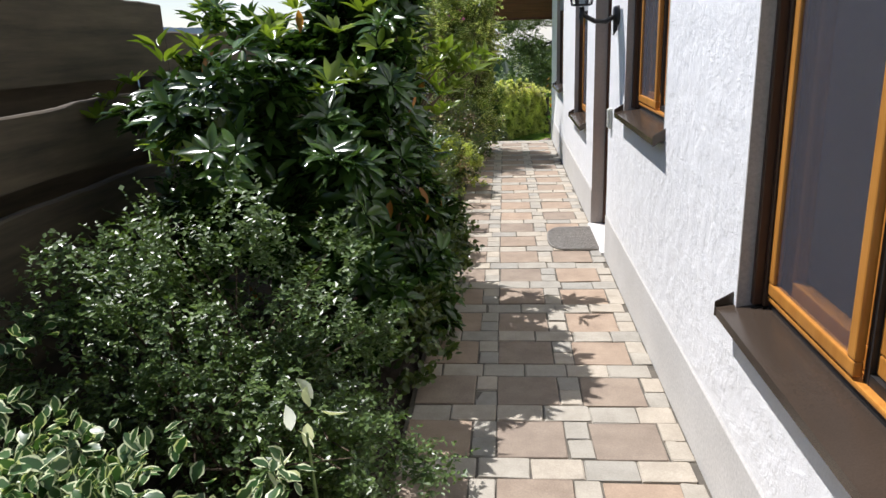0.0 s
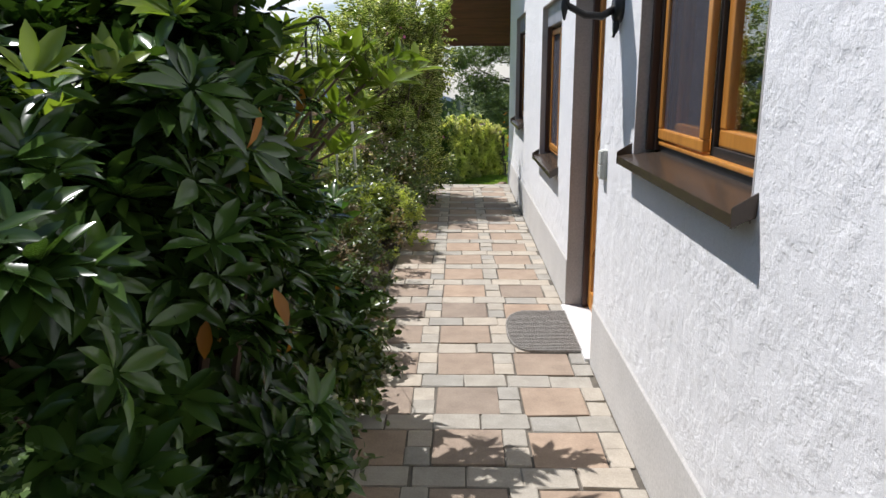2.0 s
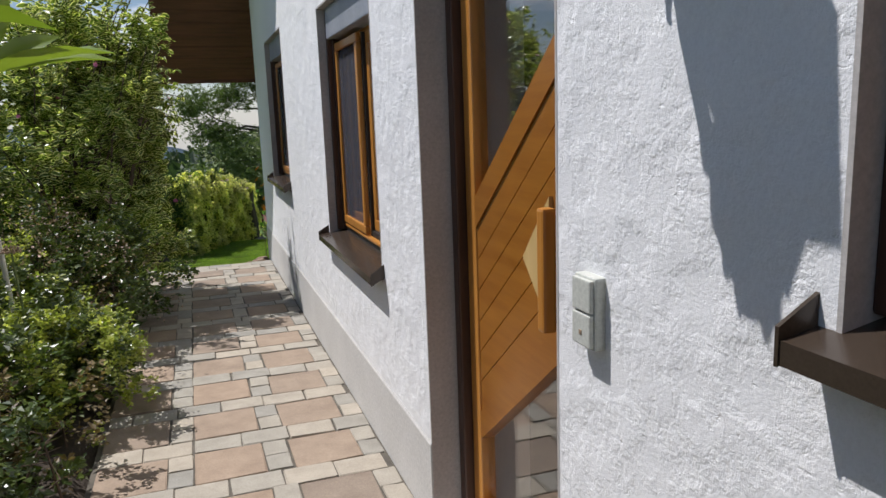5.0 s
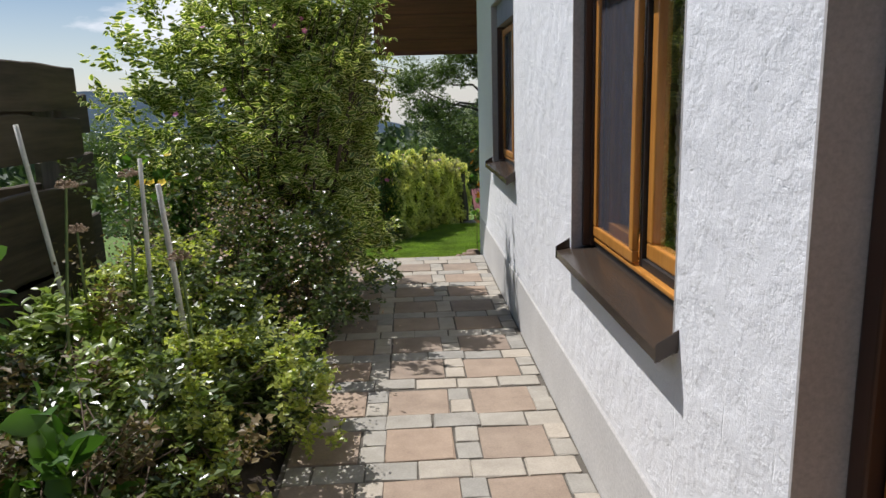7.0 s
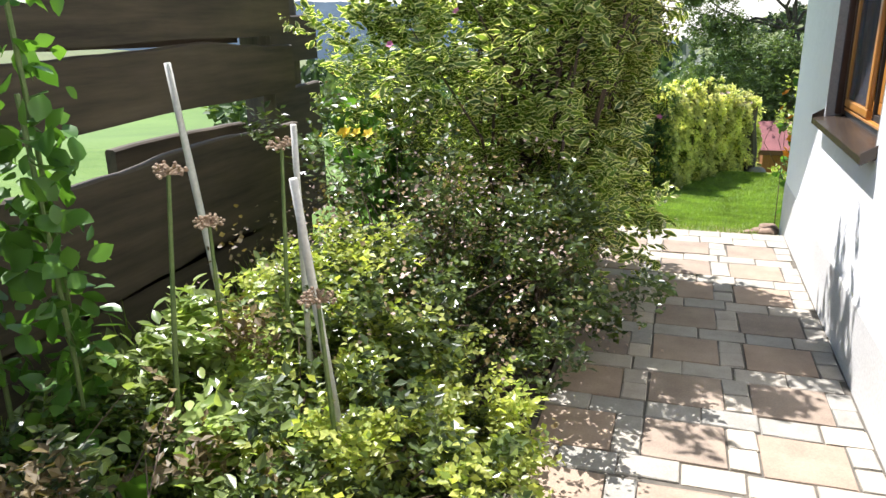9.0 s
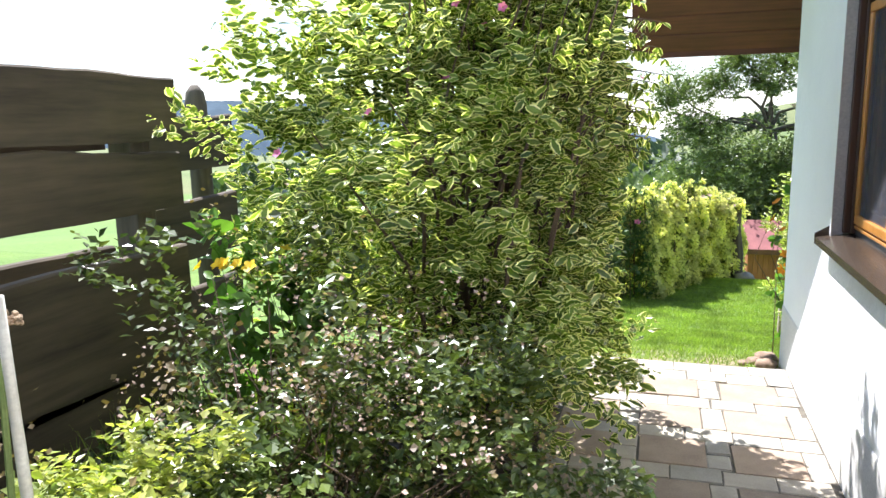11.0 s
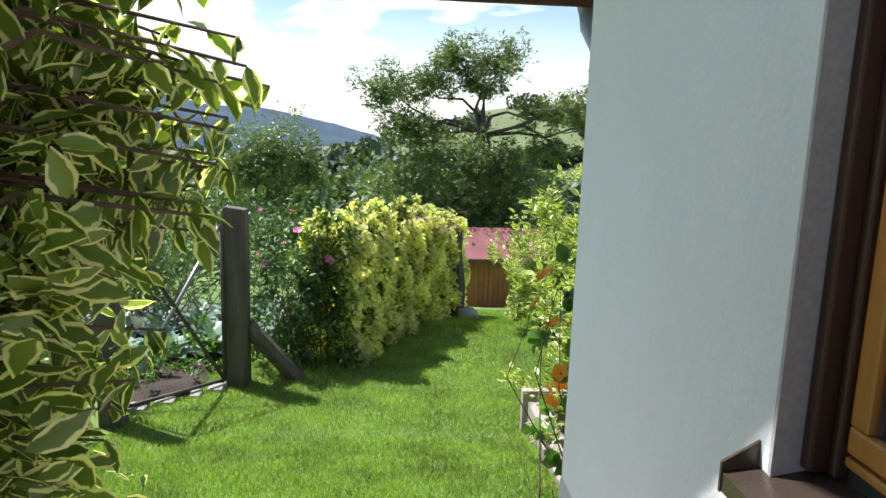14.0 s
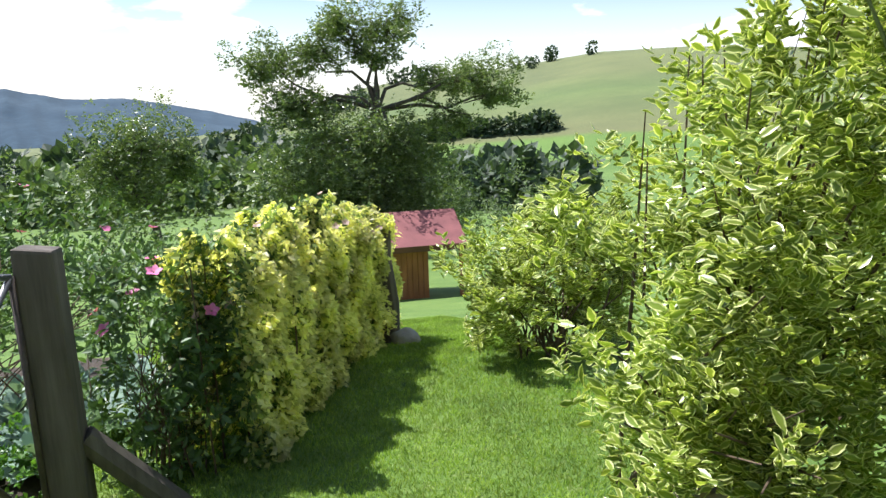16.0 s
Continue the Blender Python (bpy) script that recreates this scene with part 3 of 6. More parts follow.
def build_ground():
    cx, cy = 0.2, 12.0
    az = np.unique(np.concatenate([np.linspace(-180, -40, 36), np.linspace(-40, 45, 120), np.linspace(45, 180, 36)]))[:-1]
    rr = np.concatenate([np.linspace(0.35, 16, 46), np.geomspace(16.8, 3500, 70)])
    verts, faces = [(cx, cy, ground_z(cx, cy))], []
    for r in rr:
        for a in az:
            x, y = cx + r * math.sin(radians(a)), cy + r * math.cos(radians(a))
            near = ground_z(x, y)
            ridge = 640 * math.tan(radians(float(np.interp(a, AZ_R, EL_R)))) + 1.3
            far = float(np.interp(math.log(r), [math.log(q) for q in (15, 27, 60, 120, 250, 400, 640, 1000, 3500)],
                                  [-3.3, -5.3, -9.0, -15.5, -27.0, -27 + (ridge + 27) * 0.45, ridge, ridge - 25, ridge - 120]))
            k = min(1.0, max(0.0, (r - 13.0) / 8.0))
            behind = 1.0 if y > 6 else 0.0
            z = near + (far - near) * k * behind if behind else near
            if r > 60:
                z += 0.004 * r * noise.noise(Vector((x * 0.012, y * 0.012, 3.0)))
            verts.append((x, y, z))
    n = len(az)
    for j in range(n):
        faces.append((0, 1 + (j + 1) % n, 1 + j))
    for i in range(len(rr) - 1):
        for j in range(n):
            a, b = 1 + i * n + j, 1 + i * n + (j + 1) % n
            faces.append((a, b, b + n, a + n))
    me = bpy.data.meshes.new("ground")
    me.from_pydata(verts, [], faces)
    me.polygons.foreach_set("use_smooth", [True] * len(me.polygons))
    me.update()
    me.materials.append(LAWN)
    return tagged(new("ground", me), "mown lawn running out into hilly meadows", "ground", kind="structure")


build_ground()


def far_z(x, y):
    """Height of the open country beyond the garden."""
    dx, dy = x - 0.2, y - 12.0
    r, a = math.hypot(dx, dy), math.degrees(math.atan2(dx, dy))
    ridge = 640 * math.tan(radians(float(np.interp(a, AZ_R, EL_R)))) + 1.3
    z = float(np.interp(math.log(r), [math.log(q) for q in (15, 27, 60, 120, 250, 400, 640, 1000, 3500)],
                        [-3.3, -5.3, -9.0, -15.5, -27.0, -27 + (ridge + 27) * 0.45, ridge, ridge - 25, ridge - 120]))
    k = min(1.0, max(0.0, (r - 13.0) / 8.0))
    near = ground_z(x, y)
    z = near + (z - near) * k
    if r > 60:
        z += 0.004 * r * noise.noise(Vector((x * 0.012, y * 0.012, 3.0)))
    return z


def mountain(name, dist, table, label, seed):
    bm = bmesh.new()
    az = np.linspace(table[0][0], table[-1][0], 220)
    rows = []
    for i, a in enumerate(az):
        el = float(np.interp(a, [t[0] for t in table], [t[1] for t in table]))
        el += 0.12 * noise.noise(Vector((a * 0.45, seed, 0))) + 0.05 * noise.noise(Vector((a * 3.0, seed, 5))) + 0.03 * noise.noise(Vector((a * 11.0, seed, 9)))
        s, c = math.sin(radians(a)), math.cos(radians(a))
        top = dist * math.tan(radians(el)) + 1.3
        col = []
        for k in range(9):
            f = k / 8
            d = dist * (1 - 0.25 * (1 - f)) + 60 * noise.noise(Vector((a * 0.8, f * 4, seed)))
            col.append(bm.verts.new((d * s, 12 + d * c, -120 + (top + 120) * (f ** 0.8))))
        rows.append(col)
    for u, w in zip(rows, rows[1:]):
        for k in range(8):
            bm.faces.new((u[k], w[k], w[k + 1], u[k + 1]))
    return tagged(solid(name, bm, HAZY_MOUNTAIN, True), label, "backdrop", kind="structure")


mountain("backdrop", 2400, [(-60, 1.6), (-40, 1.9), (-26, 1.35), (-22, 1.2), (-17, 0.95), (-13.5, 0.2), (-9.5, 0.1), (-5.5, -0.6), (-1.0, -1.7), (3, -3.0)], "forested mountain ridge with distance haze painted in as blue", 2.0)

# ---- house ----
WINDOWS = [("window_1", 0.95, 2.235, 0.765, 2.0), ("window_2", 3.425, 4.585, 1.15, 2.1), ("window_3", 6.72, 7.87, 0.80, 1.95), ("window_4", 9.44, 10.58, 0.925, 2.05)]
DOOR = (5.25, 6.152, 0.0, 2.06)
H_Y0, H_Y1, WT, BAND = -1.2, 11.69, 0.36, 2.45
EAVE_Y, EAVE_Z, SLOPE, VERGE = 12.4, 1.85, 1.17, -0.16


def roof_z(y):
    mid = (H_Y0 - 0.75 + EAVE_Y) / 2
    return EAVE_Z + SLOPE * ((EAVE_Y - y) if y > mid else (y - (H_Y0 - 0.75)))


def build_walls():
    wall = thing("wall_west", (0, 0, 0), "white rough-stuccoed house wall in full sun", "wall", kind="structure")
    holes = sorted([(w[1], w[2], w[3], w[4]) for w in WINDOWS] + [DOOR])
    y = H_Y0
    bm = bmesh.new()
    cuts = [H_Y0] + [v for h in holes for v in h[:2]] + [H_Y1]
    # uprights between openings, then pieces over and under them
    for a, b in zip(cuts[0::2], cuts[1::2]):
        prism(bm, [(a, -0.7), (b, -0.7), (b, BAND), (a, BAND)], WALL, WALL + WT)
    for a, b, z0, z1 in holes:
        under = z0 - 0.055 if z0 > 0.1 else -0.05
        prism(bm, [(a, -0.7), (b, -0.7), (b, under), (a, under)], WALL, WALL + WT)
        prism(bm, [(a, z1), (b, z1), (b, BAND), (a, BAND)], WALL, WALL + WT)
    mid = (H_Y0 - 0.75 + EAVE_Y) / 2
    prism(bm, [(H_Y0, BAND), (H_Y1, BAND), (H_Y1, roof_z(H_Y1) - 0.02), (mid, roof_z(mid) - 0.02), (H_Y0, roof_z(H_Y0) - 0.02)], WALL, WALL + WT)
    part("stucco", bm, STUCCO, wall)
    # painted plinth, a little proud of the stucco
    bm = bmesh.new()
    for a, b in ((H_Y0, DOOR[0]), (DOOR[1], H_Y1)):
        vs = box(bm, WALL - 0.005, WALL, a, b, -0.7, 0.315)
        for v in vs:
            if v.co.z > 0 and v.co.x < WALL - 0.003:
                v.co.z -= 0.012
    part("plinth", bm, PLINTH, wall, "grey painted plinth")
    # smooth reveals of the openings
    for k, (a, b, z0, z1) in enumerate(holes):
        door = (a, b, z0, z1) == DOOR
        d = 0.13
        bm = bmesh.new()
        zl = z0 - 0.055 if z0 > 0.1 else z0
        box(bm, WALL - 0.001, WALL + d, b - 0.006, b + 0.002, zl, z1)
        box(bm, WALL - 0.001, WALL + d, a - 0.002, a + 0.006, zl, z1)
        box(bm, WALL - 0.001, WALL + d, a + 0.006, b - 0.006, z1 - 0.006, z1 + 0.002)
        part("reveal", bm, SMOOTH_PLASTER, wall, "smooth grey-beige reveal")
    far = boxed(WALL + WT, 8.5, H_Y1 - WT, H_Y1, -1.2, roof_z(H_Y1) - 0.02)
    tagged(solid("wall_north", far, STUCCO), "white stuccoed end wall", "wall", kind="structure")
    near = boxed(WALL + WT, 8.5, H_Y0, H_Y0 + WT, -0.7, roof_z(H_Y0) - 0.02)
    tagged(solid("wall_south", near, STUCCO), "white stuccoed end wall", "wall", kind="structure")
    bm = boxed(8.5, 8.86, H_Y0, H_Y1, -1.2, 2.4)
    tagged(solid("wall_east", bm, STUCCO), "white stuccoed back wall", "wall", kind="structure")
    # assumed interior: a closed, dark-coloured box that makes the windows look dark
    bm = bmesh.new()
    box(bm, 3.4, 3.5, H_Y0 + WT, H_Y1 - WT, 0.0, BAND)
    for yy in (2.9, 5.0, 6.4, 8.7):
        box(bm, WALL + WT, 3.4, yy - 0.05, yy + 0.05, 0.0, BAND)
    tagged(solid("wall_inner", bm, ROOM), "assumed plain inner walls, coloured dark to keep the rooms dark", "wall", kind="structure")
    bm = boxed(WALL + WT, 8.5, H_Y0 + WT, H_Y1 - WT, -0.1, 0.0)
    tagged(solid("floor", bm, ROOM), "assumed plain floor, coloured dark to keep the rooms dark", "floor", kind="structure")
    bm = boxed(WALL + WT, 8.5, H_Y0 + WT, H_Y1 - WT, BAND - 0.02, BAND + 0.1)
    tagged(solid("ceiling", bm, ROOM), "assumed plain ceiling, coloured dark to keep the rooms dark", "ceiling", kind="structure")


def build_roof():
    roof = thing("roof", (0, 0, 0), "steep roof with a dark boarded overhang", "roof", kind="structure")
    mid = (H_Y0 - 0.75 + EAVE_Y) / 2
    zt = roof_z(mid)
    x0, x1 = VERGE, 9.6
    for side, y_e in ((1, EAVE_Y), (-1, H_Y0 - 0.75)):
        bm = bmesh.new()
        prism(bm, [(y_e, EAVE_Z + 0.025), (mid, zt + 0.025), (mid, zt + 0.26), (y_e, EAVE_Z + 0.26)], x0, x1)
        part("covering", bm, ROOF_TILE, roof, "dull red tiled covering")
        # soffit boards running along the eave
        L = math.hypot(y_e - mid, zt - EAVE_Z)
        n = int(L / 0.14)
        bm = bmesh.new()
        for i in range(n if side == 1 else 4):
            f0, f1 = i / n + 0.0006, (i + 1) / n - 0.0006
            ya, yb = y_e + (mid - y_e) * f0, y_e + (mid - y_e) * f1
            za, zb = EAVE_Z + (zt - EAVE_Z) * f0, EAVE_Z + (zt - EAVE_Z) * f1
            prism(bm, [(ya, za), (yb, zb), (yb, zb + 0.02), (ya, za + 0.02)], x0 + 0.03, x1 - 0.03)
        part("soffit", bm, SOFFIT, roof, "dark brown soffit boards")
        bm = boxed(x0, x1, y_e - 0.002 if side == 1 else y_e - 0.03, y_e + 0.03 if side == 1 else y_e + 0.002, EAVE_Z - 0.03, EAVE_Z + 0.27, bevel=0.004)
        part("fascia", bm, SOFFIT, roof)
        bm = bmesh.new()
        prism(bm, [(y_e, EAVE_Z + 0.005), (mid, zt + 0.005), (mid, zt + 0.28), (y_e, EAVE_Z + 0.28)], x0 - 0.014, x0)
        part("bargeboard", bm, SOFFIT, roof)
    return roof


build_walls()
build_roof()


def gutter_run():
    g = thing("rain_gutter", (1.0, EAVE_Y, EAVE_Z), "grey-blue painted rain gutter with a bent downpipe", "gutter")
    bm = bmesh.new()
    prof = [(EAVE_Y + 0.1 + 0.065 * math.cos(a), EAVE_Z + 0.10 + 0.065 * math.sin(a)) for a in np.linspace(math.pi, math.tau, 10)]
    prof += [(EAVE_Y + 0.1 + 0.055 * math.cos(a), EAVE_Z + 0.10 + 0.055 * math.sin(a)) for a in np.linspace(math.tau, math.pi, 10)]
    prism(bm, prof, 0.2, 9.6)
    part("gutter", bm, GUTTER, g)
    bm = bmesh.new()
    px, py = 0.97, EAVE_Y + 0.1
    tube(bm, [(px, py, EAVE_Z + 0.08), (px, py, EAVE_Z - 0.02), (px, py - 0.05, EAVE_Z - 0.09), (px + 0.02, H_Y1 + 0.16, EAVE_Z - 0.47), (px + 0.02, H_Y1 + 0.1, EAVE_Z - 0.56), (px + 0.02, H_Y1 + 0.1, -0.2)], 0.045, 12)
    part("downpipe", bm, GUTTER, g, smooth=True)


gutter_run()


def build_window(name, y0, y1, z0, z1, curtain):
    w = thing(name, (WALL + 0.12, (y0 + y1) / 2, z0), "orange-varnished wooden window with an insect screen and brown sill", "window", kind="structure")
    fx = WALL + 0.085
    # dark outer frame with the shutter guides
    bm = bmesh.new()
    for a, b, c in ((y0 + 0.006, y0 + 0.03, y0 + 0.05), (y1 - 0.03, y1 - 0.006, y1 - 0.05)):
        box(bm, fx - 0.045, fx + 0.09, a, b, z0, z1 - 0.006, bevel=0.005)
        lo, hi = min(b, c) if c > b else c, max(b, c) if c > b else a
        box(bm, fx - 0.018, fx + 0.09, lo + 0.001, hi - 0.001, z0, z1 - 0.006, bevel=0.005)
    part("window_frame", bm, WOOD_BROWN, w, "dark brown outer frame with shutter guides")
    bm = boxed(fx - 0.05, fx + 0.09, y0 + 0.05, y1 - 0.05, z1 - 0.16, z1 - 0.006, bevel=0.006)
    part("shutter_box", bm, GUTTER, w, "grey rolled shutter end bar")
    m = (y0 + y1) / 2
    low, high = z0 + 0.012, z1 - 0.16
    # wooden blind frame and mullion
    bm = bmesh.new()
    box(bm, fx - 0.008, fx + 0.09, y0 + 0.05, y1 - 0.05, z0 + 0.022, low + 0.026, bevel=0.005)
    box(bm, fx + 0.03, fx + 0.09, y0 + 0.05, y1 - 0.05, high - 0.05, high, bevel=0.005)
    box(bm, fx + 0.03, fx + 0.09, y0 + 0.05, y0 + 0.09, low + 0.027, high - 0.05, bevel=0.005)
    box(bm, fx + 0.03, fx + 0.09, y1 - 0.09, y1 - 0.05, low + 0.027, high - 0.05, bevel=0.005)
    part("blind_frame", bm, WOOD_ORANGE, w, "orange varnished blind frame")

    def leaf(pname, a, b, xo, filler, mat, wide, label, deep=0.045, rise=0.033):
        bm = bmesh.new()
        x0, x1 = fx + xo, fx + xo + deep
        zl = low + rise
        box(bm, x0, x1, a, b, zl, zl + wide, bevel=0.006)
        box(bm, x0, x1, a, b, high - wide - 0.02, high - 0.02, bevel=0.006)
        box(bm, x0, x1, a, a + wide, zl + wide, high - wide - 0.02, bevel=0.006)
        box(bm, x0, x1, b - wide, b, zl + wide, high - wide - 0.02, bevel=0.006)
        s = part(pname, bm, WOOD_ORANGE, w, label)
        pane = part(filler, boxed(x0 + 0.01, x0 + 0.014, a + wide - 0.005, b - wide + 0.005, zl + wide - 0.005, high - wide - 0.015), mat, s)
        pane.visible_shadow = False
        return s

    leaf("screen_frame", m + 0.014, y1 - 0.055, -0.012, "insect_screen", SCREEN, 0.04, "orange frame with grey insect screen", 0.024)
    leaf("sash", m + 0.001, y1 - 0.06, 0.032, "pane", GLASS, 0.062, "orange varnished sash")
    leaf("sash", y0 + 0.06, m - 0.012, 0.026, "pane", GLASS, 0.052, "orange varnished sash", rise=0.056)
    part("seal", boxed(fx + 0.014, fx + 0.031, y0 + 0.055, m - 0.006, low + 0.0265, low + 0.054), BLACK, w, "black rubber seal and rain bar")
    # black strip paints the shadow in the gap between frame and sill
    part("rain_bar", boxed(fx, fx + 0.08, y0 + 0.051, y1 - 0.051, z0 - 0.004, z0 + 0.0215), BLACK, w, "black recessed strip painting the shadow gap under the frame")
    # black filler painted in for the shade between the two leaves
    part("gap_seal", boxed(fx + 0.013, fx + 0.03, m - 0.011, m + 0.013, low + 0.027, high - 0.02), BLACK, w, "black strip painting the dark gap between the leaves")
    # folded metal sill with a lip and turned-up ends
    bm = bmesh.new()
    xf = WALL - 0.055
    prism_y(bm, [(xf, z0 - 0.028), (fx + 0.03, z0 + 0.004), (fx + 0.03, z0 - 0.012), (xf + 0.012, z0 - 0.046), (xf + 0.012, z0 - 0.058), (xf, z0 - 0.058)], y0 - 0.03, y1 + 0.03)
    sill = part("window_sill", bm, SILL, w, "brown metal sill")
    for a, b in ((y0 - 0.034, y0 - 0.028), (y1 + 0.028, y1 + 0.034)):
        bm = bmesh.new()
        prism_y(bm, [(xf - 0.002, z0 - 0.06), (xf - 0.002, z0 - 0.012), (WALL, z0 + 0.022), (WALL, z0 - 0.06 + 0.03)], a, b)
        part("end_cap", bm, SILL, sill)
    if curtain:
        lace_curtain(y0, m, z0, z1)
    return w


def prism_y(bm, outline, y0, y1):
    """A slab between y0 and y1 over an outline of (x, z)."""
    a = [bm.verts.new((x, y0, z)) for x, z in outline]
    b = [bm.verts.new((x, y1, z)) for x, z in outline]
    bm.faces.new(a)
    bm.faces.new(b[::-1])
    for i in range(len(a)):
        j = (i + 1) % len(a)
        bm.faces.new((a[j], a[i], b[i], b[j]))
    bmesh.ops.recalc_face_normals(bm, faces=bm.faces)


def lace_curtain(y0, m, z0, z1):
    """A net curtain with a scalloped border, and a gathered panel tied back to the jamb before it."""
    c = thing("lace_curtain", (WALL + 0.19, y0 + 0.1, z0), "white lace curtain with scalloped border, tied back behind glass", "curtain")

    def cloth(name, x, edge, folds, depth, material, label, scallop):
        bm = bmesh.new()
        rows, nz, ny = [], 120, 56
        for i in range(nz + 1):
            f = i / nz
            z = z0 + 0.05 + f * (z1 - z0 - 0.2)
            wide = edge(f) + scallop * abs(math.sin(f * 19 * math.pi))
            rows.append([bm.verts.new((x + depth * math.sin(g * folds + 0.6 * math.sin(f * 5)) + 0.006 * math.sin(g * 9 + f * 6), y0 + 0.03 + g * wide, z)) for g in np.linspace(0, 1, ny + 1)])
        for u, v in zip(rows, rows[1:]):
            for j in range(ny):
                bm.faces.new((u[j], u[j + 1], v[j + 1], v[j]))
        part(name, bm, material, c, label, smooth=True)

    tie = 0.5
    cloth("border", WALL + 0.195, lambda f: m - y0 - 0.10 + 0.05 * f, 30, 0.006, LACE_NET, "open lace net with scalloped edge", 0.022)
    cloth("swag", WALL + 0.175, lambda f: 0.15 + (0.62 * (f - tie) ** 1.1 if f > tie else 0.5 * (tie - f) ** 0.8), 46, 0.009, LACE, "gathered white cloth panel", 0.006)
    zt = z0 + 0.05 + tie * (z1 - z0 - 0.2)
    part("tie_band", boxed(WALL + 0.158, WALL + 0.192, y0 + 0.03, y0 + 0.2, zt - 0.018, zt + 0.018, bevel=0.008), LACE, c)


for nm, a, b, z0, z1 in WINDOWS:
    build_window(nm, a, b, z0, z1, nm in ("window_3", "window_4"))


def build_door():
    y0, y1, z0, z1 = DOOR
    d = thing("door_1", (WALL + 0.13, (y0 + y1) / 2, 0.0), "closed varnished wooden house door with diagonal boards and glass", "door", kind="structure")
    fx = WALL + 0.115
    bm = bmesh.new()
    box(bm, fx - 0.02, fx + 0.09, y1 - 0.055, y1 - 0.006, 0.02, z1 - 0.006, bevel=0.006)
    box(bm, fx - 0.02, fx + 0.09, y0 + 0.006, y0 + 0.055, 0.02, z1 - 0.006, bevel=0.006)
    box(bm, fx - 0.02, fx + 0.09, y0 + 0.055, y1 - 0.055, z1 - 0.06, z1 - 0.006, bevel=0.006)
    part("door_frame", bm, WOOD_BROWN, d, "dark reddish-brown door frame")
    a, b, lo, hi = y0 + 0.06, y1 - 0.06, 0.035, z1 - 0.065
    x0, x1 = fx + 0.01, fx + 0.06
    st = 0.075
    bm = bmesh.new()
    box(bm, x0, x1, b - st, b, lo, hi, bevel=0.006)
    box(bm, x0, x1, a, a + st, lo, hi, bevel=0.006)
    box(bm, x0, x1, a + st, b - st, lo, lo + 0.11, bevel=0.006)
    box(bm, x0, x1, a + st, b - st, hi - 0.09, hi, bevel=0.006)
    part("leaf_frame", bm, WOOD_ORANGE, d, "orange varnished door stiles and rails")
    pane = part("pane", boxed(x0 + 0.024, x0 + 0.03, a + st - 0.01, b - st + 0.01, lo + 0.1, hi - 0.08), GLASS, d, "dark door glass")
    pane.visible_shadow = False
    # boards rising from the hinge side, cut by the two diagonals
    ya, yb = b - st, a + st
    k = 0.80

    def line(v):
        return [(ya, v), (yb, v + k * (ya - yb))]

    step = 0.098
    base = 0.36
    count = 8
    for i in range(count):
        v0, v1 = base + i * step + 0.002, base + (i + 1) * step - 0.002
        edge = i in (0, count - 1)
        p = line(v0) + line(v1)[::-1]
        bm = bmesh.new()
        prism(bm, p, x0 + (0.0 if edge else 0.005), x1 - 0.004)
        part("board", bm, WOOD_DOOR, d)
    # pale inlay triangle behind the handle
    bm = bmesh.new()
    prism(bm, [(5.67, 1.02), (5.52, 1.19), (5.52, 0.86)], x0 - 0.006, x0 + 0.006)
    part("inlay", bm, WOOD_PALE, d, "pale wooden inlay")
    bm = boxed(x0 - 0.07, x0 - 0.035, 5.425, 5.46, 0.885, 1.175, bevel=0.008)
    h = part("door_handle", bm, WOOD_ORANGE, d, "upright wooden pull handle on dark mounts")
    bm = bmesh.new()
    for z in (0.92, 1.14):
        box(bm, x0 - 0.05, x0 + 0.004, 5.43, 5.455, z - 0.015, z + 0.015, bevel=0.004)
    part("mount", bm, BLACK, h)
    bm = boxed(x0 - 0.012, x0 + 0.002, 5.35, 5.40, 0.86, 1.16, bevel=0.006)
    part("lock_plate", bm, BLACK, d, "dark metal lock plate")
    bm = boxed(WALL - 0.03, fx + 0.1, y0, y1, -0.04, 0.02, bevel=0.006)
    part("threshold", bm, SILL_STONE, d, "pale stone threshold")


build_door()


# ---- path of pavers ----
ROW, ROW0 = 0.4275, 7.645
COLS = [("large", -0.40, -0.12), ("small", -0.12, -0.018), ("large", -0.018, 0.268), ("small", 0.268, 0.372), ("large", 0.372, 0.658), ("small", 0.658, 0.752)]


def paver_mesh(name, w, d, seed):
    rng = np.random.default_rng(seed)
    bm = bmesh.new()
    box(bm, -w / 2, w / 2, -d / 2, d / 2, -0.055, 0.0, bevel=0.006, segments=2)
    for v in bm.verts:
        if v.co.z > -0.02:
            v.co.z += rng.normal() * 0.0012
            v.co.x += rng.normal() * 0.0016
            v.co.y += rng.normal() * 0.0016
    me = bpy.data.meshes.new(name)
    bm.to_mesh(me)
    bm.free()
    return me


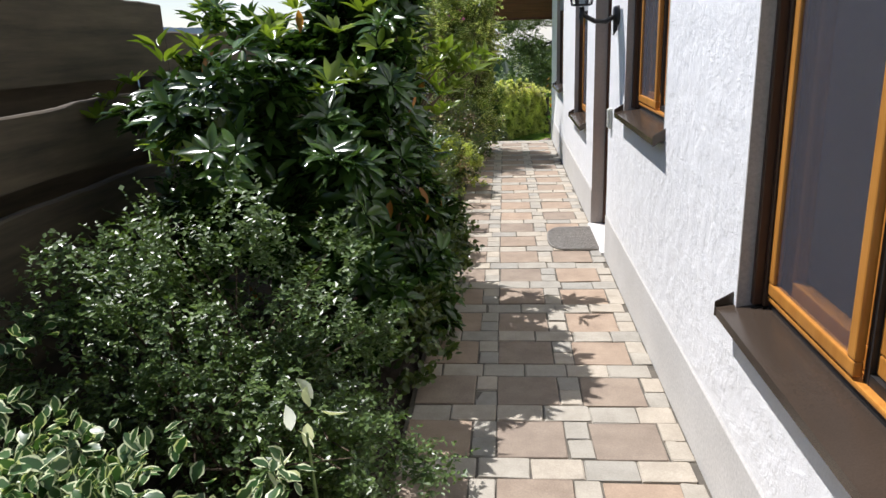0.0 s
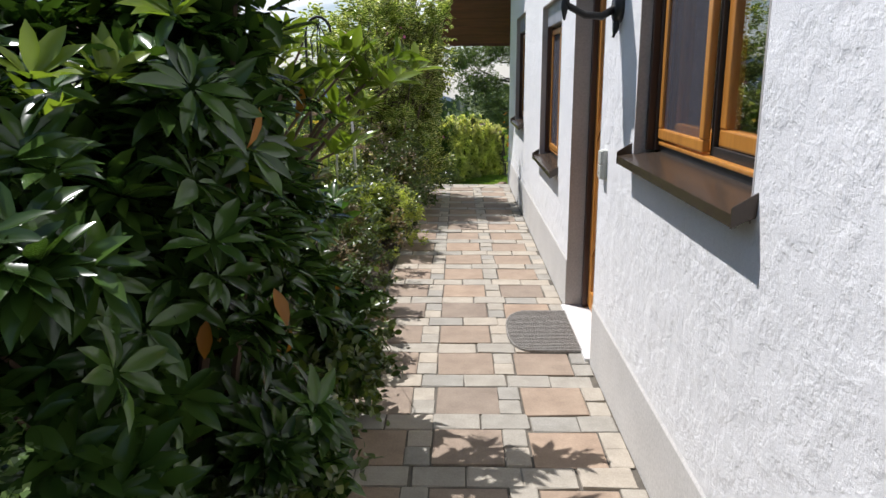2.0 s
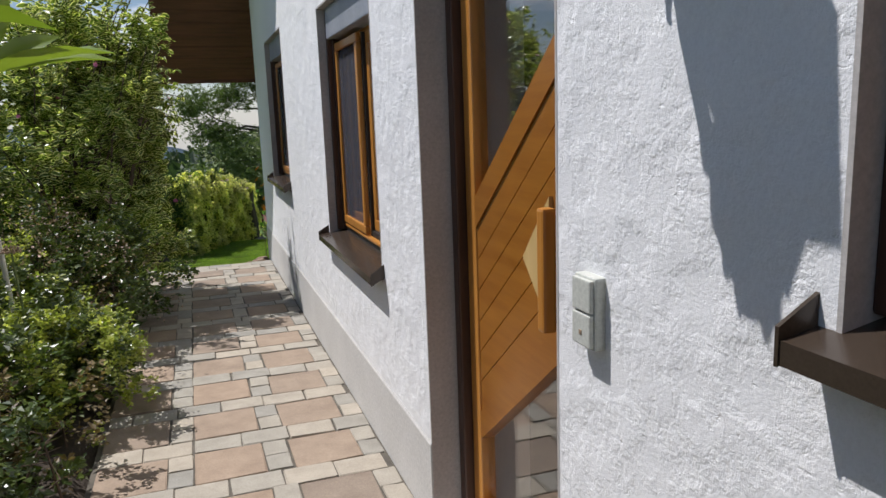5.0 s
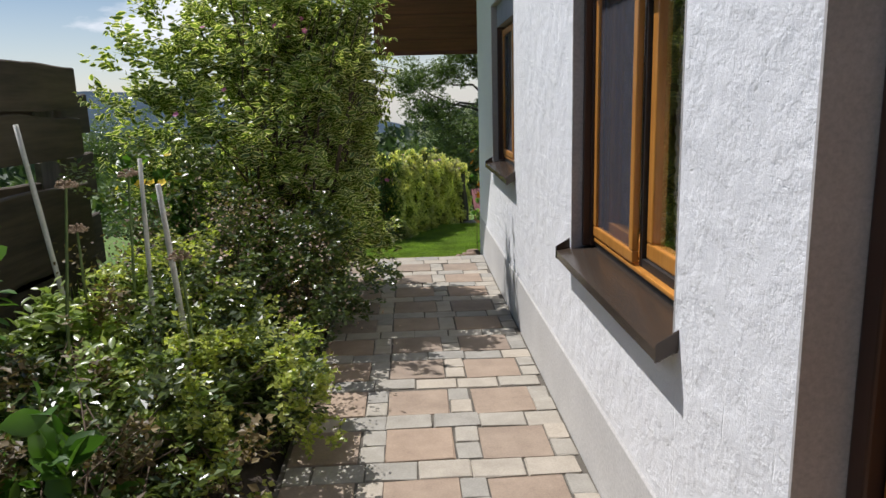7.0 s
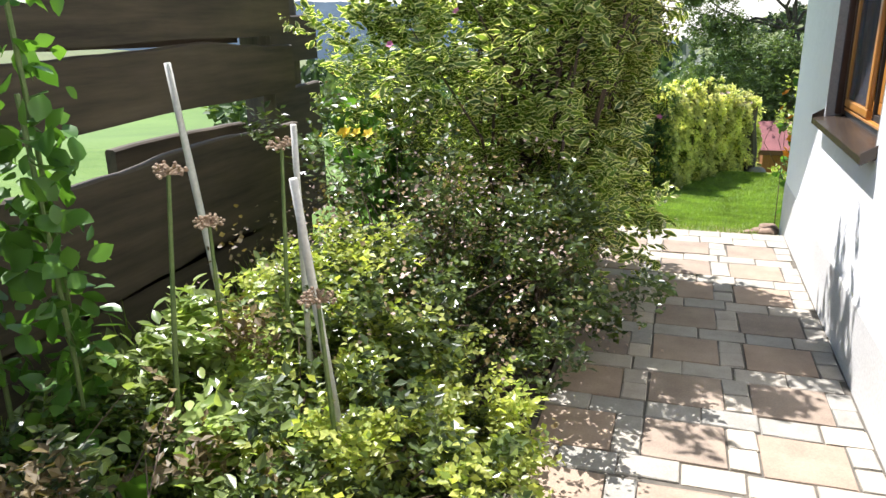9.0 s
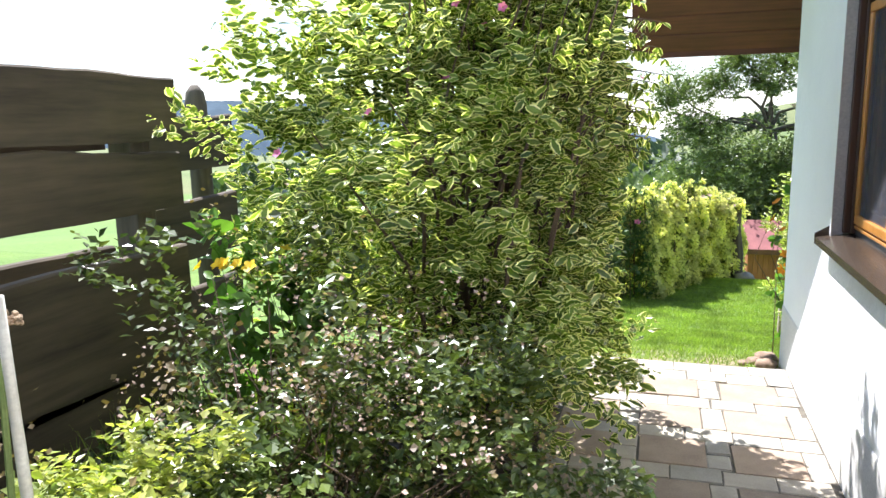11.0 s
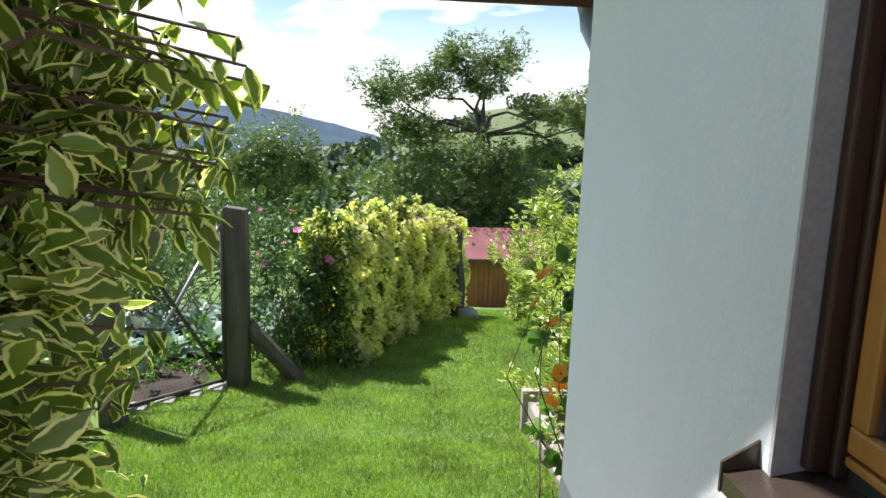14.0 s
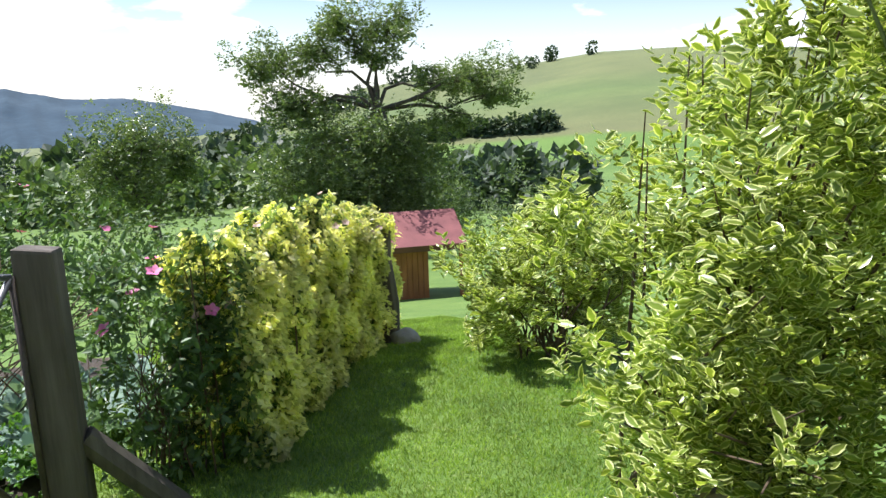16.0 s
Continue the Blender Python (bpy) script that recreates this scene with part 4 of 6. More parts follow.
def build_path():
    rng = np.random.default_rng(4)
    pv = thing("pavement", (0, 0, 0), "garden path of reddish slabs framed by small grey setts", "path", kind="structure")
    bm = boxed(-0.42, WALL, -2.0, PATH_END - 0.01, -0.16, -0.007)
    part("joint_bed", bm, JOINT, pv, "dark sandy joints")
    pieces = []
    n0, n1 = int((-1.9 - ROW0) / ROW), int((PATH_END - ROW0) / ROW)
    for r in range(n0, n1 + 1):
        # the courses draw a little closer together towards the far end
        near = ROW0 + r * ROW if r < 2 else ROW0 + 2 * ROW + (r - 2) * 0.393
        deep, course = (0.285, 0.1425) if r < 2 else (0.266, 0.127)
        for kind, xa, xb in COLS:
            off = 0.012 if xa < 0.3 else 0.0
            y = near + off
            if y + deep > PATH_END:
                continue
            if kind == "large":
                pieces.append(("slab", (xa + xb) / 2, y + deep / 2, xb - xa, deep))
            else:
                for q in range(2):
                    pieces.append(("sett", (xa + xb) / 2, y + deep * (0.25 + 0.5 * q), xb - xa, deep / 2))
        x = -0.40 + (0.07 if r % 2 else 0.0) - 0.1
        while x < 0.75:
            w = 0.205
            a, b = max(x, -0.40), min(x + w, 0.752)
            if b - a > 0.05:
                yo = near + (0.012 if (a + b) / 2 < 0.3 else 0.0) - course / 2
                if yo + 0.05 < PATH_END:
                    pieces.append(("sett", (a + b) / 2, yo, b - a, course))
            x += w
    # two closing courses at the lawn
    last = ROW0 + 2 * ROW + (n1 - 2) * 0.393 + 0.27
    for k, x in ((0, -0.40), (1, -0.47)):
        while x < 0.75:
            a, b = max(x, -0.40), min(x + 0.205, 0.752)
            if b - a > 0.04:
                pieces.append(("sett", (a + b) / 2, last + 0.074 + k * 0.148, b - a, 0.146))
            x += 0.205
    cache = {}
    rest = {"slab": ([], []), "sett": ([], [])}
    made = 0
    for kind, x, y, w, d in pieces:
        key = (kind, round(w, 2), round(d, 2), int(rng.integers(3)))
        if key not in cache:
            me = paver_mesh(kind, w - 0.006, d - 0.006, 11 + len(cache))
            me.materials.append(TILE_RED if kind == "slab" else TILE_GREY)
            cache[key] = me
        me = cache[key]
        m = Matrix.Translation((x + rng.normal() * 0.002, y + rng.normal() * 0.002, rng.normal() * 0.0018)) @ Matrix.Rotation(rng.normal() * 0.006, 4, "Z")
        if 3.4 < y < 9.6 and made < 300:
            ob = new(kind, me)
            ob.parent = pv
            ob.matrix_basis = m
            made += 1
        else:
            vs, fs = rest[kind]
            o = len(vs)
            vs.extend([tuple(m @ v.co) for v in me.vertices])
            fs.extend([tuple(o + i for i in p.vertices) for p in me.polygons])
    for kind, (vs, fs) in rest.items():
        me = bpy.data.meshes.new(kind)
        me.from_pydata(vs, [], fs)
        me.materials.append(TILE_RED_I if kind == "slab" else TILE_GREY_I)
        ob = new("slabs" if kind == "slab" else "setts", me)
        ob.parent = pv
        tagged(ob, kind="stuff")


# ---- small things on the wall and at the door ----
def door_mat():
    bm = bmesh.new()
    prof = []
    y0, y1, xw, xo = 5.36, 6.03, 0.745, 0.36
    for a in np.linspace(-90, 90, 15):
        c, s = math.cos(radians(a)), math.sin(radians(a))
        prof.append((0.56 - 0.2 * abs(c) ** 0.6, (y0 + y1) / 2 + (y1 - y0) / 2 * math.copysign(abs(s) ** 0.75, s)))
    prof = [(xw, y0)] + prof + [(xw, y1)]
    top = [bm.verts.new((x, y, 0.016)) for x, y in prof]
    low = [bm.verts.new((x, y, 0.001)) for x, y in prof]
    bm.faces.new(top)
    bm.faces.new(low[::-1])
    for i in range(len(prof)):
        j = (i + 1) % len(prof)
        bm.faces.new((top[j], top[i], low[i], low[j]))
    bmesh.ops.recalc_face_normals(bm, faces=bm.faces)
    m = thing("door_mat", (0.56, 5.7, 0.0), "grey ribbed half-round door mat on the paving", "mat")
    part("backing", bm, MAT_FIBRE, m)
    bm = bmesh.new()
    for i in range(30):
        y = y0 + 0.012 + i * (y1 - y0 - 0.024) / 29
        f = abs((y - (y0 + y1) / 2) / ((y1 - y0) / 2))
        xl = 0.56 - 0.2 * max(0.0, 1 - f ** 2.6) ** 0.3 + 0.008 if f < 0.99 else 0.56
        box(bm, xl, xw - 0.006, y - 0.006, y + 0.006, 0.014, 0.021)
    part("ribs", bm, MAT_FIBRE, m)


def door_bell():
    s = thing("wall_switch", (WALL, 5.12, 1.03), "cream plastic double bell switch on the stucco", "switch")
    part("housing", boxed(WALL - 0.022, WALL + 0.004, 5.072, 5.145, 0.962, 1.096, bevel=0.005), PLASTIC, s)
    for z in (0.967, 1.031):
        part("rocker", boxed(WALL - 0.03, WALL - 0.02, 5.077, 5.14, z, z + 0.06, bevel=0.003), PLASTIC, s)
    part("bell_symbol", boxed(WALL - 0.0315, WALL - 0.0295, 5.104, 5.113, 0.987, 0.996, bevel=0.0008), DRY_HEAD, s)


def lantern():
    y, z = 4.93, 1.70
    l = thing("wall_lantern", (WALL, y, z), "black wrought-iron wall lantern on a curved bracket", "lamp")
    bm = bmesh.new()
    bmesh.ops.create_cone(bm, cap_ends=True, segments=20, radius1=0.065, radius2=0.055, depth=0.04, matrix=Matrix.Translation((WALL - 0.012, y, z)) @ Matrix.Rotation(radians(-90), 4, "Y"))
    tube(bm, [(WALL - 0.02, y, z), (WALL - 0.02, y, z - 0.09), (WALL - 0.03, y, z - 0.12)], [0.018, 0.014, 0.006], 8)
    part("wall_plate", bm, BLACK, l, smooth=True)
    bm = bmesh.new()
    pts = [(WALL - 0.02, y, z), (WALL - 0.08, y, z - 0.035), (WALL - 0.15, y, z - 0.03), (WALL - 0.225, y, z + 0.01), (WALL - 0.235, y, z + 0.06)]
    tube(bm, pts, [0.016, 0.016, 0.015, 0.015, 0.016], 8)
    tube(bm, [(WALL - 0.235, y, z - 0.05), (WALL - 0.235, y, z + 0.0), (WALL - 0.235, y, z + 0.05)], [0.004, 0.016, 0.01], 8)
    part("bracket", bm, BLACK, l, smooth=True)
    cx, cz = WALL - 0.235, z + 0.06
    bm = bmesh.new()
    for k in range(6):
        a = k * math.tau / 6
        tube(bm, [(cx + 0.06 * math.cos(a), y + 0.06 * math.sin(a), cz + 0.01), (cx + 0.105 * math.cos(a), y + 0.105 * math.sin(a), cz + 0.25)], 0.007, 5)
    for r, h in ((0.062, cz + 0.012), (0.108, cz + 0.25)):
        bmesh.ops.create_cone(bm, cap_ends=True, segments=6, radius1=r, radius2=r, depth=0.012, matrix=Matrix.Translation((cx, y, h)))
    part("cage", bm, BLACK, l)
    bm = bmesh.new()
    bmesh.ops.create_cone(bm, cap_ends=False, segments=6, radius1=0.057, radius2=0.1, depth=0.23, matrix=Matrix.Translation((cx, y, cz + 0.13)))
    part("glass", bm, LAMP_GLASS, l, "clear lantern glass")
    bm = bmesh.new()
    bmesh.ops.create_cone(bm, cap_ends=True, segments=6, radius1=0.13, radius2=0.025, depth=0.11, matrix=Matrix.Translation((cx, y, cz + 0.31)))
    tube(bm, [(cx, y, cz + 0.36), (cx, y, cz + 0.39), (cx, y, cz + 0.42)], [0.012, 0.016, 0.003], 8)
    part("cap", bm, BLACK, l)


door_mat()
door_bell()
lantern()


# ---- beds, fence and stakes ----
def bed(name, x0, x1, y0, y1, z, label, step=0.09):
    bm = bmesh.new()
    nx, ny = int((x1 - x0) / step) + 1, int((y1 - y0) / step) + 1
    g = []
    for i in range(nx + 1):
        row = []
        for j in range(ny + 1):
            x, y = x0 + (x1 - x0) * i / nx, y0 + (y1 - y0) * j / ny
            e = min(i, nx - i, j, ny - j)
            h = -0.06 if e == 0 else 0.035 * noise.noise(Vector((x * 3, y * 3, 1))) + 0.015 * noise.noise(Vector((x * 14, y * 14, 2)))
            row.append(bm.verts.new((x, y, ground_z(x, y) + 0.06 + z + h)))
        g.append(row)
    for i in range(nx):
        for j in range(ny):
            bm.faces.new((g[i][j], g[i + 1][j], g[i + 1][j + 1], g[i][j + 1]))
    return tagged(solid(name, bm, SOIL, True), label, "soil", kind="structure")


bed("flower_bed", -2.3, -0.405, -2.0, 11.2, 0.0, "dark crumbly soil of the flower bed beside the path")


def plank(parent, x, y0, y1, z0, z1, seed, thick=0.05, wave=0.03, name="plank"):
    """A sawn board with a wavy waney edge."""
    bm = bmesh.new()
    n = max(4, int((y1 - y0) / 0.12))
    rings = []
    for i in range(n + 1):
        y = y0 + (y1 - y0) * i / n
        t = z1 + wave * noise.noise(Vector((y * 1.6, seed, 0))) + 0.01 * noise.noise(Vector((y * 6, seed, 4)))
        b = z0 + wave * 0.6 * noise.noise(Vector((y * 1.3, seed + 7, 0)))
        rings.append([bm.verts.new((x + dx, y, z)) for dx, z in ((0, b), (thick, b), (thick, t - 0.008), (thick - 0.01, t), (0.008, t), (0, t - 0.008))])
    for u, w in zip(rings, rings[1:]):
        for k in range(6):
            bm.faces.new((u[k], u[(k + 1) % 6], w[(k + 1) % 6], w[k]))
    bm.faces.new(rings[0])
    bm.faces.new(rings[-1][::-1])
    bmesh.ops.recalc_face_normals(bm, faces=bm.faces)
    return part(name, bm, WOOD_OLD, parent)


def plank_fence():
    f = thing("plank_fence", (-2.0, 4.0, 0.0), "weathered fence of thick waney-edged planks", "fence")
    k = 0
    for y0, y1 in ((-2.0, 1.1), (1.1, 4.27), (4.27, 7.0), (7.0, 9.8)):
        rows = ((1.38, 1.64), (1.10, 1.35), (0.45, 0.94), (-0.04, 0.47)) if y0 > 6 else ((1.46, 1.85 if y0 < 4 else 1.70), (1.07, 1.37), (0.52, 0.97), (-0.04, 0.54))
        for z0, z1 in rows:
            k += 1
            plank(f, -2.0, y0 + 0.004, y1 - 0.004, z0, z1, k * 3.1)
    for y0, y1, z0, z1 in ((-2.0, 4.2, 1.3, 1.56), (-2.0, 4.2, 0.82, 1.14), (-2.0, 4.2, 0.28, 0.5), (4.34, 6.9, 1.3, 1.56), (4.34, 6.9, 0.85, 1.12), (8.35, 9.55, 1.36, 1.54), (8.6, 9.55, 0.86, 0.97)):
        k += 1
        plank(f, -2.17, y0, y1, z0, z1, k * 2.3, name="rear_plank")
    for y, h in ((-0.5, 1.86), (1.1, 1.88), (4.27, 1.95), (7.0, 1.78), (9.62, 1.70)):
        part("post", boxed(-2.12, -2.003, y - 0.06, y + 0.06, -0.3, h - 0.12, bevel=0.012), WOOD_POST, f)
    g = thing("plank_fence", (-2.35, 10.3, 0.0), "short weathered plank fence with a round-topped post", "fence")
    for z0, z1 in ((1.22, 1.5), (0.75, 1.05), (0.2, 0.6)):
        k += 1
        plank(g, -2.35, 9.95, 10.75, z0, z1, k * 3.1)
    bm = bmesh.new()
    tube(bm, [(-2.42, 10.6, -0.3), (-2.42, 10.6, 1.55), (-2.42, 10.6, 1.62), (-2.42, 10.6, 1.66)], [0.06, 0.06, 0.05, 0.02], 12)
    part("post", bm, WOOD_POST, g, smooth=True)


plank_fence()


def stake(x, y, z, dx, dy, length, r, label):
    s = thing("plant_stake", (x, y, 0.0), label, "stake", "stakes in the flower bed")
    bm = bmesh.new()
    b, t = Vector((x, y, -0.12)), Vector((x + dx, y + dy, length))
    pts, rad = [], []
    for i in range(9):
        pts.append(b.lerp(t, i / 8))
        rad.append(r * (1.0 + (0.12 if i % 3 == 0 else 0.0)) * (1 - 0.15 * i / 8))
    tube(bm, pts, rad, 10)
    part("cane", bm, BAMBOO, s, smooth=True)


stake(-1.33, 8.2, 0, -0.24, 0.09, 1.33, 0.013, "thin leaning pale garden cane")
stake(-0.74, 7.82, 0, -0.03, -0.18, 1.12, 0.0115, "thick pale plastic stake")
stake(-0.99, 8.02, 0, 0.05, -0.06, 1.19, 0.010, "upright pale garden cane")

# ---- shrubs along the path ----
rho_blobs = [(-0.56, 4.0, 0.66, 0.27, 0.62, 0.5), (-1.0, 3.75, 1.0, 0.75, 0.75, 0.85), (-0.78, 4.4, 0.8, 0.52, 0.5, 0.75), (-0.74, 3.45, 0.75, 0.4, 0.5, 0.65), (-1.35, 3.5, 1.05, 0.5, 0.6, 0.65), (-0.62, 3.85, 1.3, 0.36, 0.45, 0.42), (-0.5, 4.65, 1.2, 0.34, 0.34, 0.42), (-0.62, 4.2, 1.7, 0.36, 0.42, 0.38), (-0.68, 3.8, 0.38, 0.38, 0.7, 0.36)]


def rhododendron():
    rng = np.random.default_rng(21)
    ob = thing("rhododendron", (-0.9, 3.9, 0.0), "large dark-green rhododendron bush leaning over the path", "shrub")
    stems("stem", ob, rng, (-0.95, 3.8, -0.05), rho_blobs, 26, 0.022, TWIG)

    def rosettes(name, n, depth, mat, size, lift, label, top=False):
        P, u = in_blobs(rng, rho_blobs, n, depth, 0.16, 0.08, hollow=0.14)
        if top:
            k = (P[:, 2] > 1.12) & (u[:, 2] > 0.0)
            P, u = P[k], u[k]
        k = ~((P[:, 0] > -0.44) & (P[:, 1] < 4.35) & (P[:, 2] > 0.9)) & ~((P[:, 0] > -0.42) & (P[:, 2] < 1.3) & (P[:, 2] > 0.7)) & ~((P[:, 0] > -0.3) & (P[:, 2] < 1.3))
        P, u = P[k], u[k]
        grow(name, P, u, mat, size, lift, label)

    def grow(name, P, u, mat, size, lift, label):
        axis = unit(u * 0.55 + np.array([0, 0, 0.75]) + rng.normal(size=P.shape) * 0.25)
        q = 8
        A = np.repeat(axis, q, 0)
        P8 = np.repeat(P, q, 0)
        s1 = unit(np.cross(A, np.array([0.31, 0.17, 0.93])))
        s2 = np.cross(A, s1)
        ang = np.tile(np.arange(q) * math.tau / q, len(P)) + np.repeat(rng.uniform(0, 6, len(P)), q) + rng.normal(size=len(P8)) * 0.2
        R = s1 * np.cos(ang)[:, None] + s2 * np.sin(ang)[:, None]
        D = R + A * (lift + rng.normal(size=len(P8)) * 0.22)[:, None]
        s = rng.uniform(0.65, 1.15, len(P8))
        leaves(name, ob, P8 + R * 0.01, D, unit(A * 1.0 - R * 0.2), size * s, size * 0.17 * s, mat, "leaf8", label)

    rosettes("foliage", 3300, 0.6, RHODO, 0.125, 0.12, "glossy dark leaves in whorls")
    rosettes("young_foliage", 330, 0.05, RHODO_YOUNG, 0.12, 0.75, "fresh light-green leaf whorls", True)
    # young branches that lean out over the path
    P = []
    for tip in ((-0.33, 4.75, 1.5), (-0.24, 4.82, 1.46), (-0.17, 4.8, 1.5), (-0.1, 4.85, 1.45), (-0.3, 4.7, 1.3), (-0.36, 4.75, 1.15), (-0.42, 4.6, 1.42)):
        a, b = Vector((-0.75, 4.5, 0.8)), Vector(tip)
        mid = a.lerp(b, 0.55) + Vector((0, 0, 0.08))
        bm = bmesh.new()
        tube(bm, [a, mid, b], [0.010, 0.007, 0.004], 6, False)
        part("branch", bm, TWIG, ob)
        P += [tip, tuple(b.lerp(mid, 0.35))]
    P = np.array(P)
    grow("leaning_foliage", P, np.tile([0.5, 0.1, 0.4], (len(P), 1)), RHODO_YOUNG, 0.135, 0.85, "fresh light-green leaf whorls")
    P, u = in_blobs(rng, rho_blobs, 22, 0.2, 0.1, 0.3)
    for p, d in zip(P, u):
        leaves("withered_leaf", ob, p[None], rng.normal(size=(1, 3)) * 0.4 + np.array([[0, 0, -1.0]]), d[None], np.array([0.115]), np.array([0.021]), RHODO_OLD, "leaf8", "orange withered leaf")


rhododendron()

fine_blobs = [(-1.0, 2.5, 0.5, 0.62, 0.5, 0.58), (-0.7, 2.2, 0.36, 0.42, 0.45, 0.42), (-1.5, 2.65, 0.5, 0.45, 0.45, 0.5), (-0.55, 1.95, 0.25, 0.26, 0.3, 0.3)]
shrub(31, "small_leaved_shrub", (-1.0, 2.3, 0.0), "arching small-leaved green shrub spreading beside the path", "shrub", fine_blobs, (-1.05, 2.4, -0.05), 40, 0.008,
      [dict(n=52000, length=0.026, width=0.0085, material=FINE, shape="leaf4", depth=0.45, lobes=0.2, up=1.0, twig=14)])

ivy_blobs = [(-1.0, 1.5, 0.3, 0.45, 0.35, 0.3), (-0.72, 1.2, 0.2, 0.3, 0.3, 0.24), (-1.45, 1.6, 0.38, 0.45, 0.4, 0.34), (-1.0, 0.95, 0.15, 0.55, 0.35, 0.22)]
shrub(33, "variegated_ground_cover", (-1.1, 1.3, 0.0), "cream-edged ground cover at the edge of the bed", "plant", ivy_blobs, (-1.1, 1.3, -0.05), 24, 0.004,
      [dict(n=7000, length=0.055, width=0.019, material=IVY, depth=0.5, up=1.0, lobes=0.2)])

low_blobs = [(-0.75, 6.3, 0.25, 0.42, 0.55, 0.38), (-1.2, 6.9, 0.28, 0.5, 0.5, 0.38), (-0.72, 6.85, 0.22, 0.36, 0.42, 0.36), (-0.55, 5.6, 0.18, 0.26, 0.45, 0.28), (-1.15, 7.5, 0.28, 0.4, 0.4, 0.36), (-1.5, 7.3, 0.25, 0.35, 0.4, 0.34)]
shrub(35, "low_spirea", (-0.8, 6.5, 0.0), "low spirea mound with green and reddish leaves", "shrub", low_blobs, (-0.8, 6.5, -0.05), 46, 0.006,
      [dict(name="foliage", n=22000, length=0.036, width=0.0115, material=SPIREA, shape="leaf4", depth=0.5, twig=7, up=0.9),
       dict(name="reddish_foliage", n=9000, length=0.032, width=0.010, material=SPIREA_RED, shape="leaf4", depth=0.35, twig=7, up=0.9, label="reddish-brown leaves")])

gold_blobs = [(-0.56, 7.75, 0.24, 0.3, 0.36, 0.28), (-0.9, 8.1, 0.34, 0.34, 0.4, 0.36)]
shrub(37, "golden_shrub", (-0.75, 7.55, 0.0), "low shrub with golden-green young leaves", "shrub", gold_blobs, (-0.75, 7.5, -0.05), 22, 0.006,
      [dict(name="foliage", n=12000, length=0.032, width=0.011, material=SPIREA, shape="leaf4", depth=0.5, twig=6, up=0.9),
       dict(name="golden_foliage", n=20000, length=0.027, width=0.0095, material=GOLD_LEAF, shape="leaf4", depth=0.2, twig=6, up=0.9, label="yellow-green young leaves")])

spi_blobs = [(-0.85, 8.55, 0.38, 0.5, 0.6, 0.45), (-1.15, 9.1, 0.55, 0.5, 0.55, 0.55), (-0.55, 9.2, 0.38, 0.4, 0.5, 0.45)]
shrub(39, "flowering_spirea", (-0.9, 8.9, 0.0), "spirea with faded pinkish-brown flower heads", "shrub", spi_blobs, (-0.9, 8.8, -0.05), 44, 0.006,
      [dict(name="foliage", n=24000, length=0.036, width=0.012, material=SPIREA, shape="leaf4", depth=0.5, twig=7, up=0.9),
       dict(name="faded_bloom", n=4200, length=0.014, width=0.008, material=PALE_PINK, shape="leaf4", depth=0.12, up=1.0, kind="stuff", label="faded pink flower heads"),
       dict(name="dry_bloom", n=3800, length=0.018, width=0.010, material=SPIREA_RED, shape="leaf4", depth=0.12, up=1.0, kind="stuff", label="brown dry flower heads")])

wei_blobs = [(-0.85, 10.15, 1.05, 0.72, 0.7, 0.95), (-0.55, 10.2, 1.35, 0.5, 0.55, 0.65), (-1.25, 10.0, 1.1, 0.55, 0.6, 0.75), (-0.8, 10.3, 1.85, 0.5, 0.5, 0.45), (-0.5, 10.0, 0.55, 0.45, 0.5, 0.5), (-0.33, 10.1, 1.75, 0.4, 0.5, 0.5), (-0.38, 10.55, 1.45, 0.34, 0.36, 0.6), (-0.4, 10.5, 0.8, 0.33, 0.32, 0.5), (-0.7, 10.15, 2.05, 0.5, 0.52, 0.4)]
shrub(41, "variegated_weigela", (-0.85, 10.15, 0.0), "tall weigela bush with cream-edged leaves", "shrub", wei_blobs, (-0.85, 10.2, -0.05), 60, 0.014,
      [dict(name="foliage", n=66000, length=0.06, width=0.015, material=WEIGELA, depth=0.55, lobes=0.28, twig=6, up=0.45, droop=0.3, rise=0.8, wild=0.9, hollow=0.45),
       dict(single=True, n=12, size=0.019, material=PINK, low=1.3, label="single pink flower")])


def crook_lantern():
    x, y = -0.56, 4.98
    c = thing("crook_lantern", (x, y, 0.0), "black iron shepherd's crook with a hanging glass lantern", "lantern")
    bm = bmesh.new()
    pts = [(x, y, -0.15), (x, y, 1.3), (x - 0.005, y, 1.5)]
    pts += [(x + 0.05 - 0.055 * math.cos(a), y, 1.6 + 0.075 * math.sin(a)) for a in np.linspace(0, math.pi * 0.95, 9)]
    tube(bm, pts, 0.006, 8)
    part("crook", bm, BLACK, c, smooth=True)
    bm = bmesh.new()
    cx = x + 0.05
    for k in range(4):
        a = k * math.tau / 4 + 0.4
        tube(bm, [(cx + 0.028 * math.cos(a), y + 0.028 * math.sin(a), 1.5), (cx + 0.034 * math.cos(a), y + 0.034 * math.sin(a), 1.58), (cx, y, 1.66)], 0.003, 5)
    part("cage", bm, BLACK, c)
    bm = bmesh.new()
    bmesh.ops.create_uvsphere(bm, u_segments=14, v_segments=8, radius=0.032, matrix=Matrix.Translation((cx, y, 1.55)))
    part("globe", bm, LAMP_GLASS, c, "clear glass globe", True)


crook_lantern()

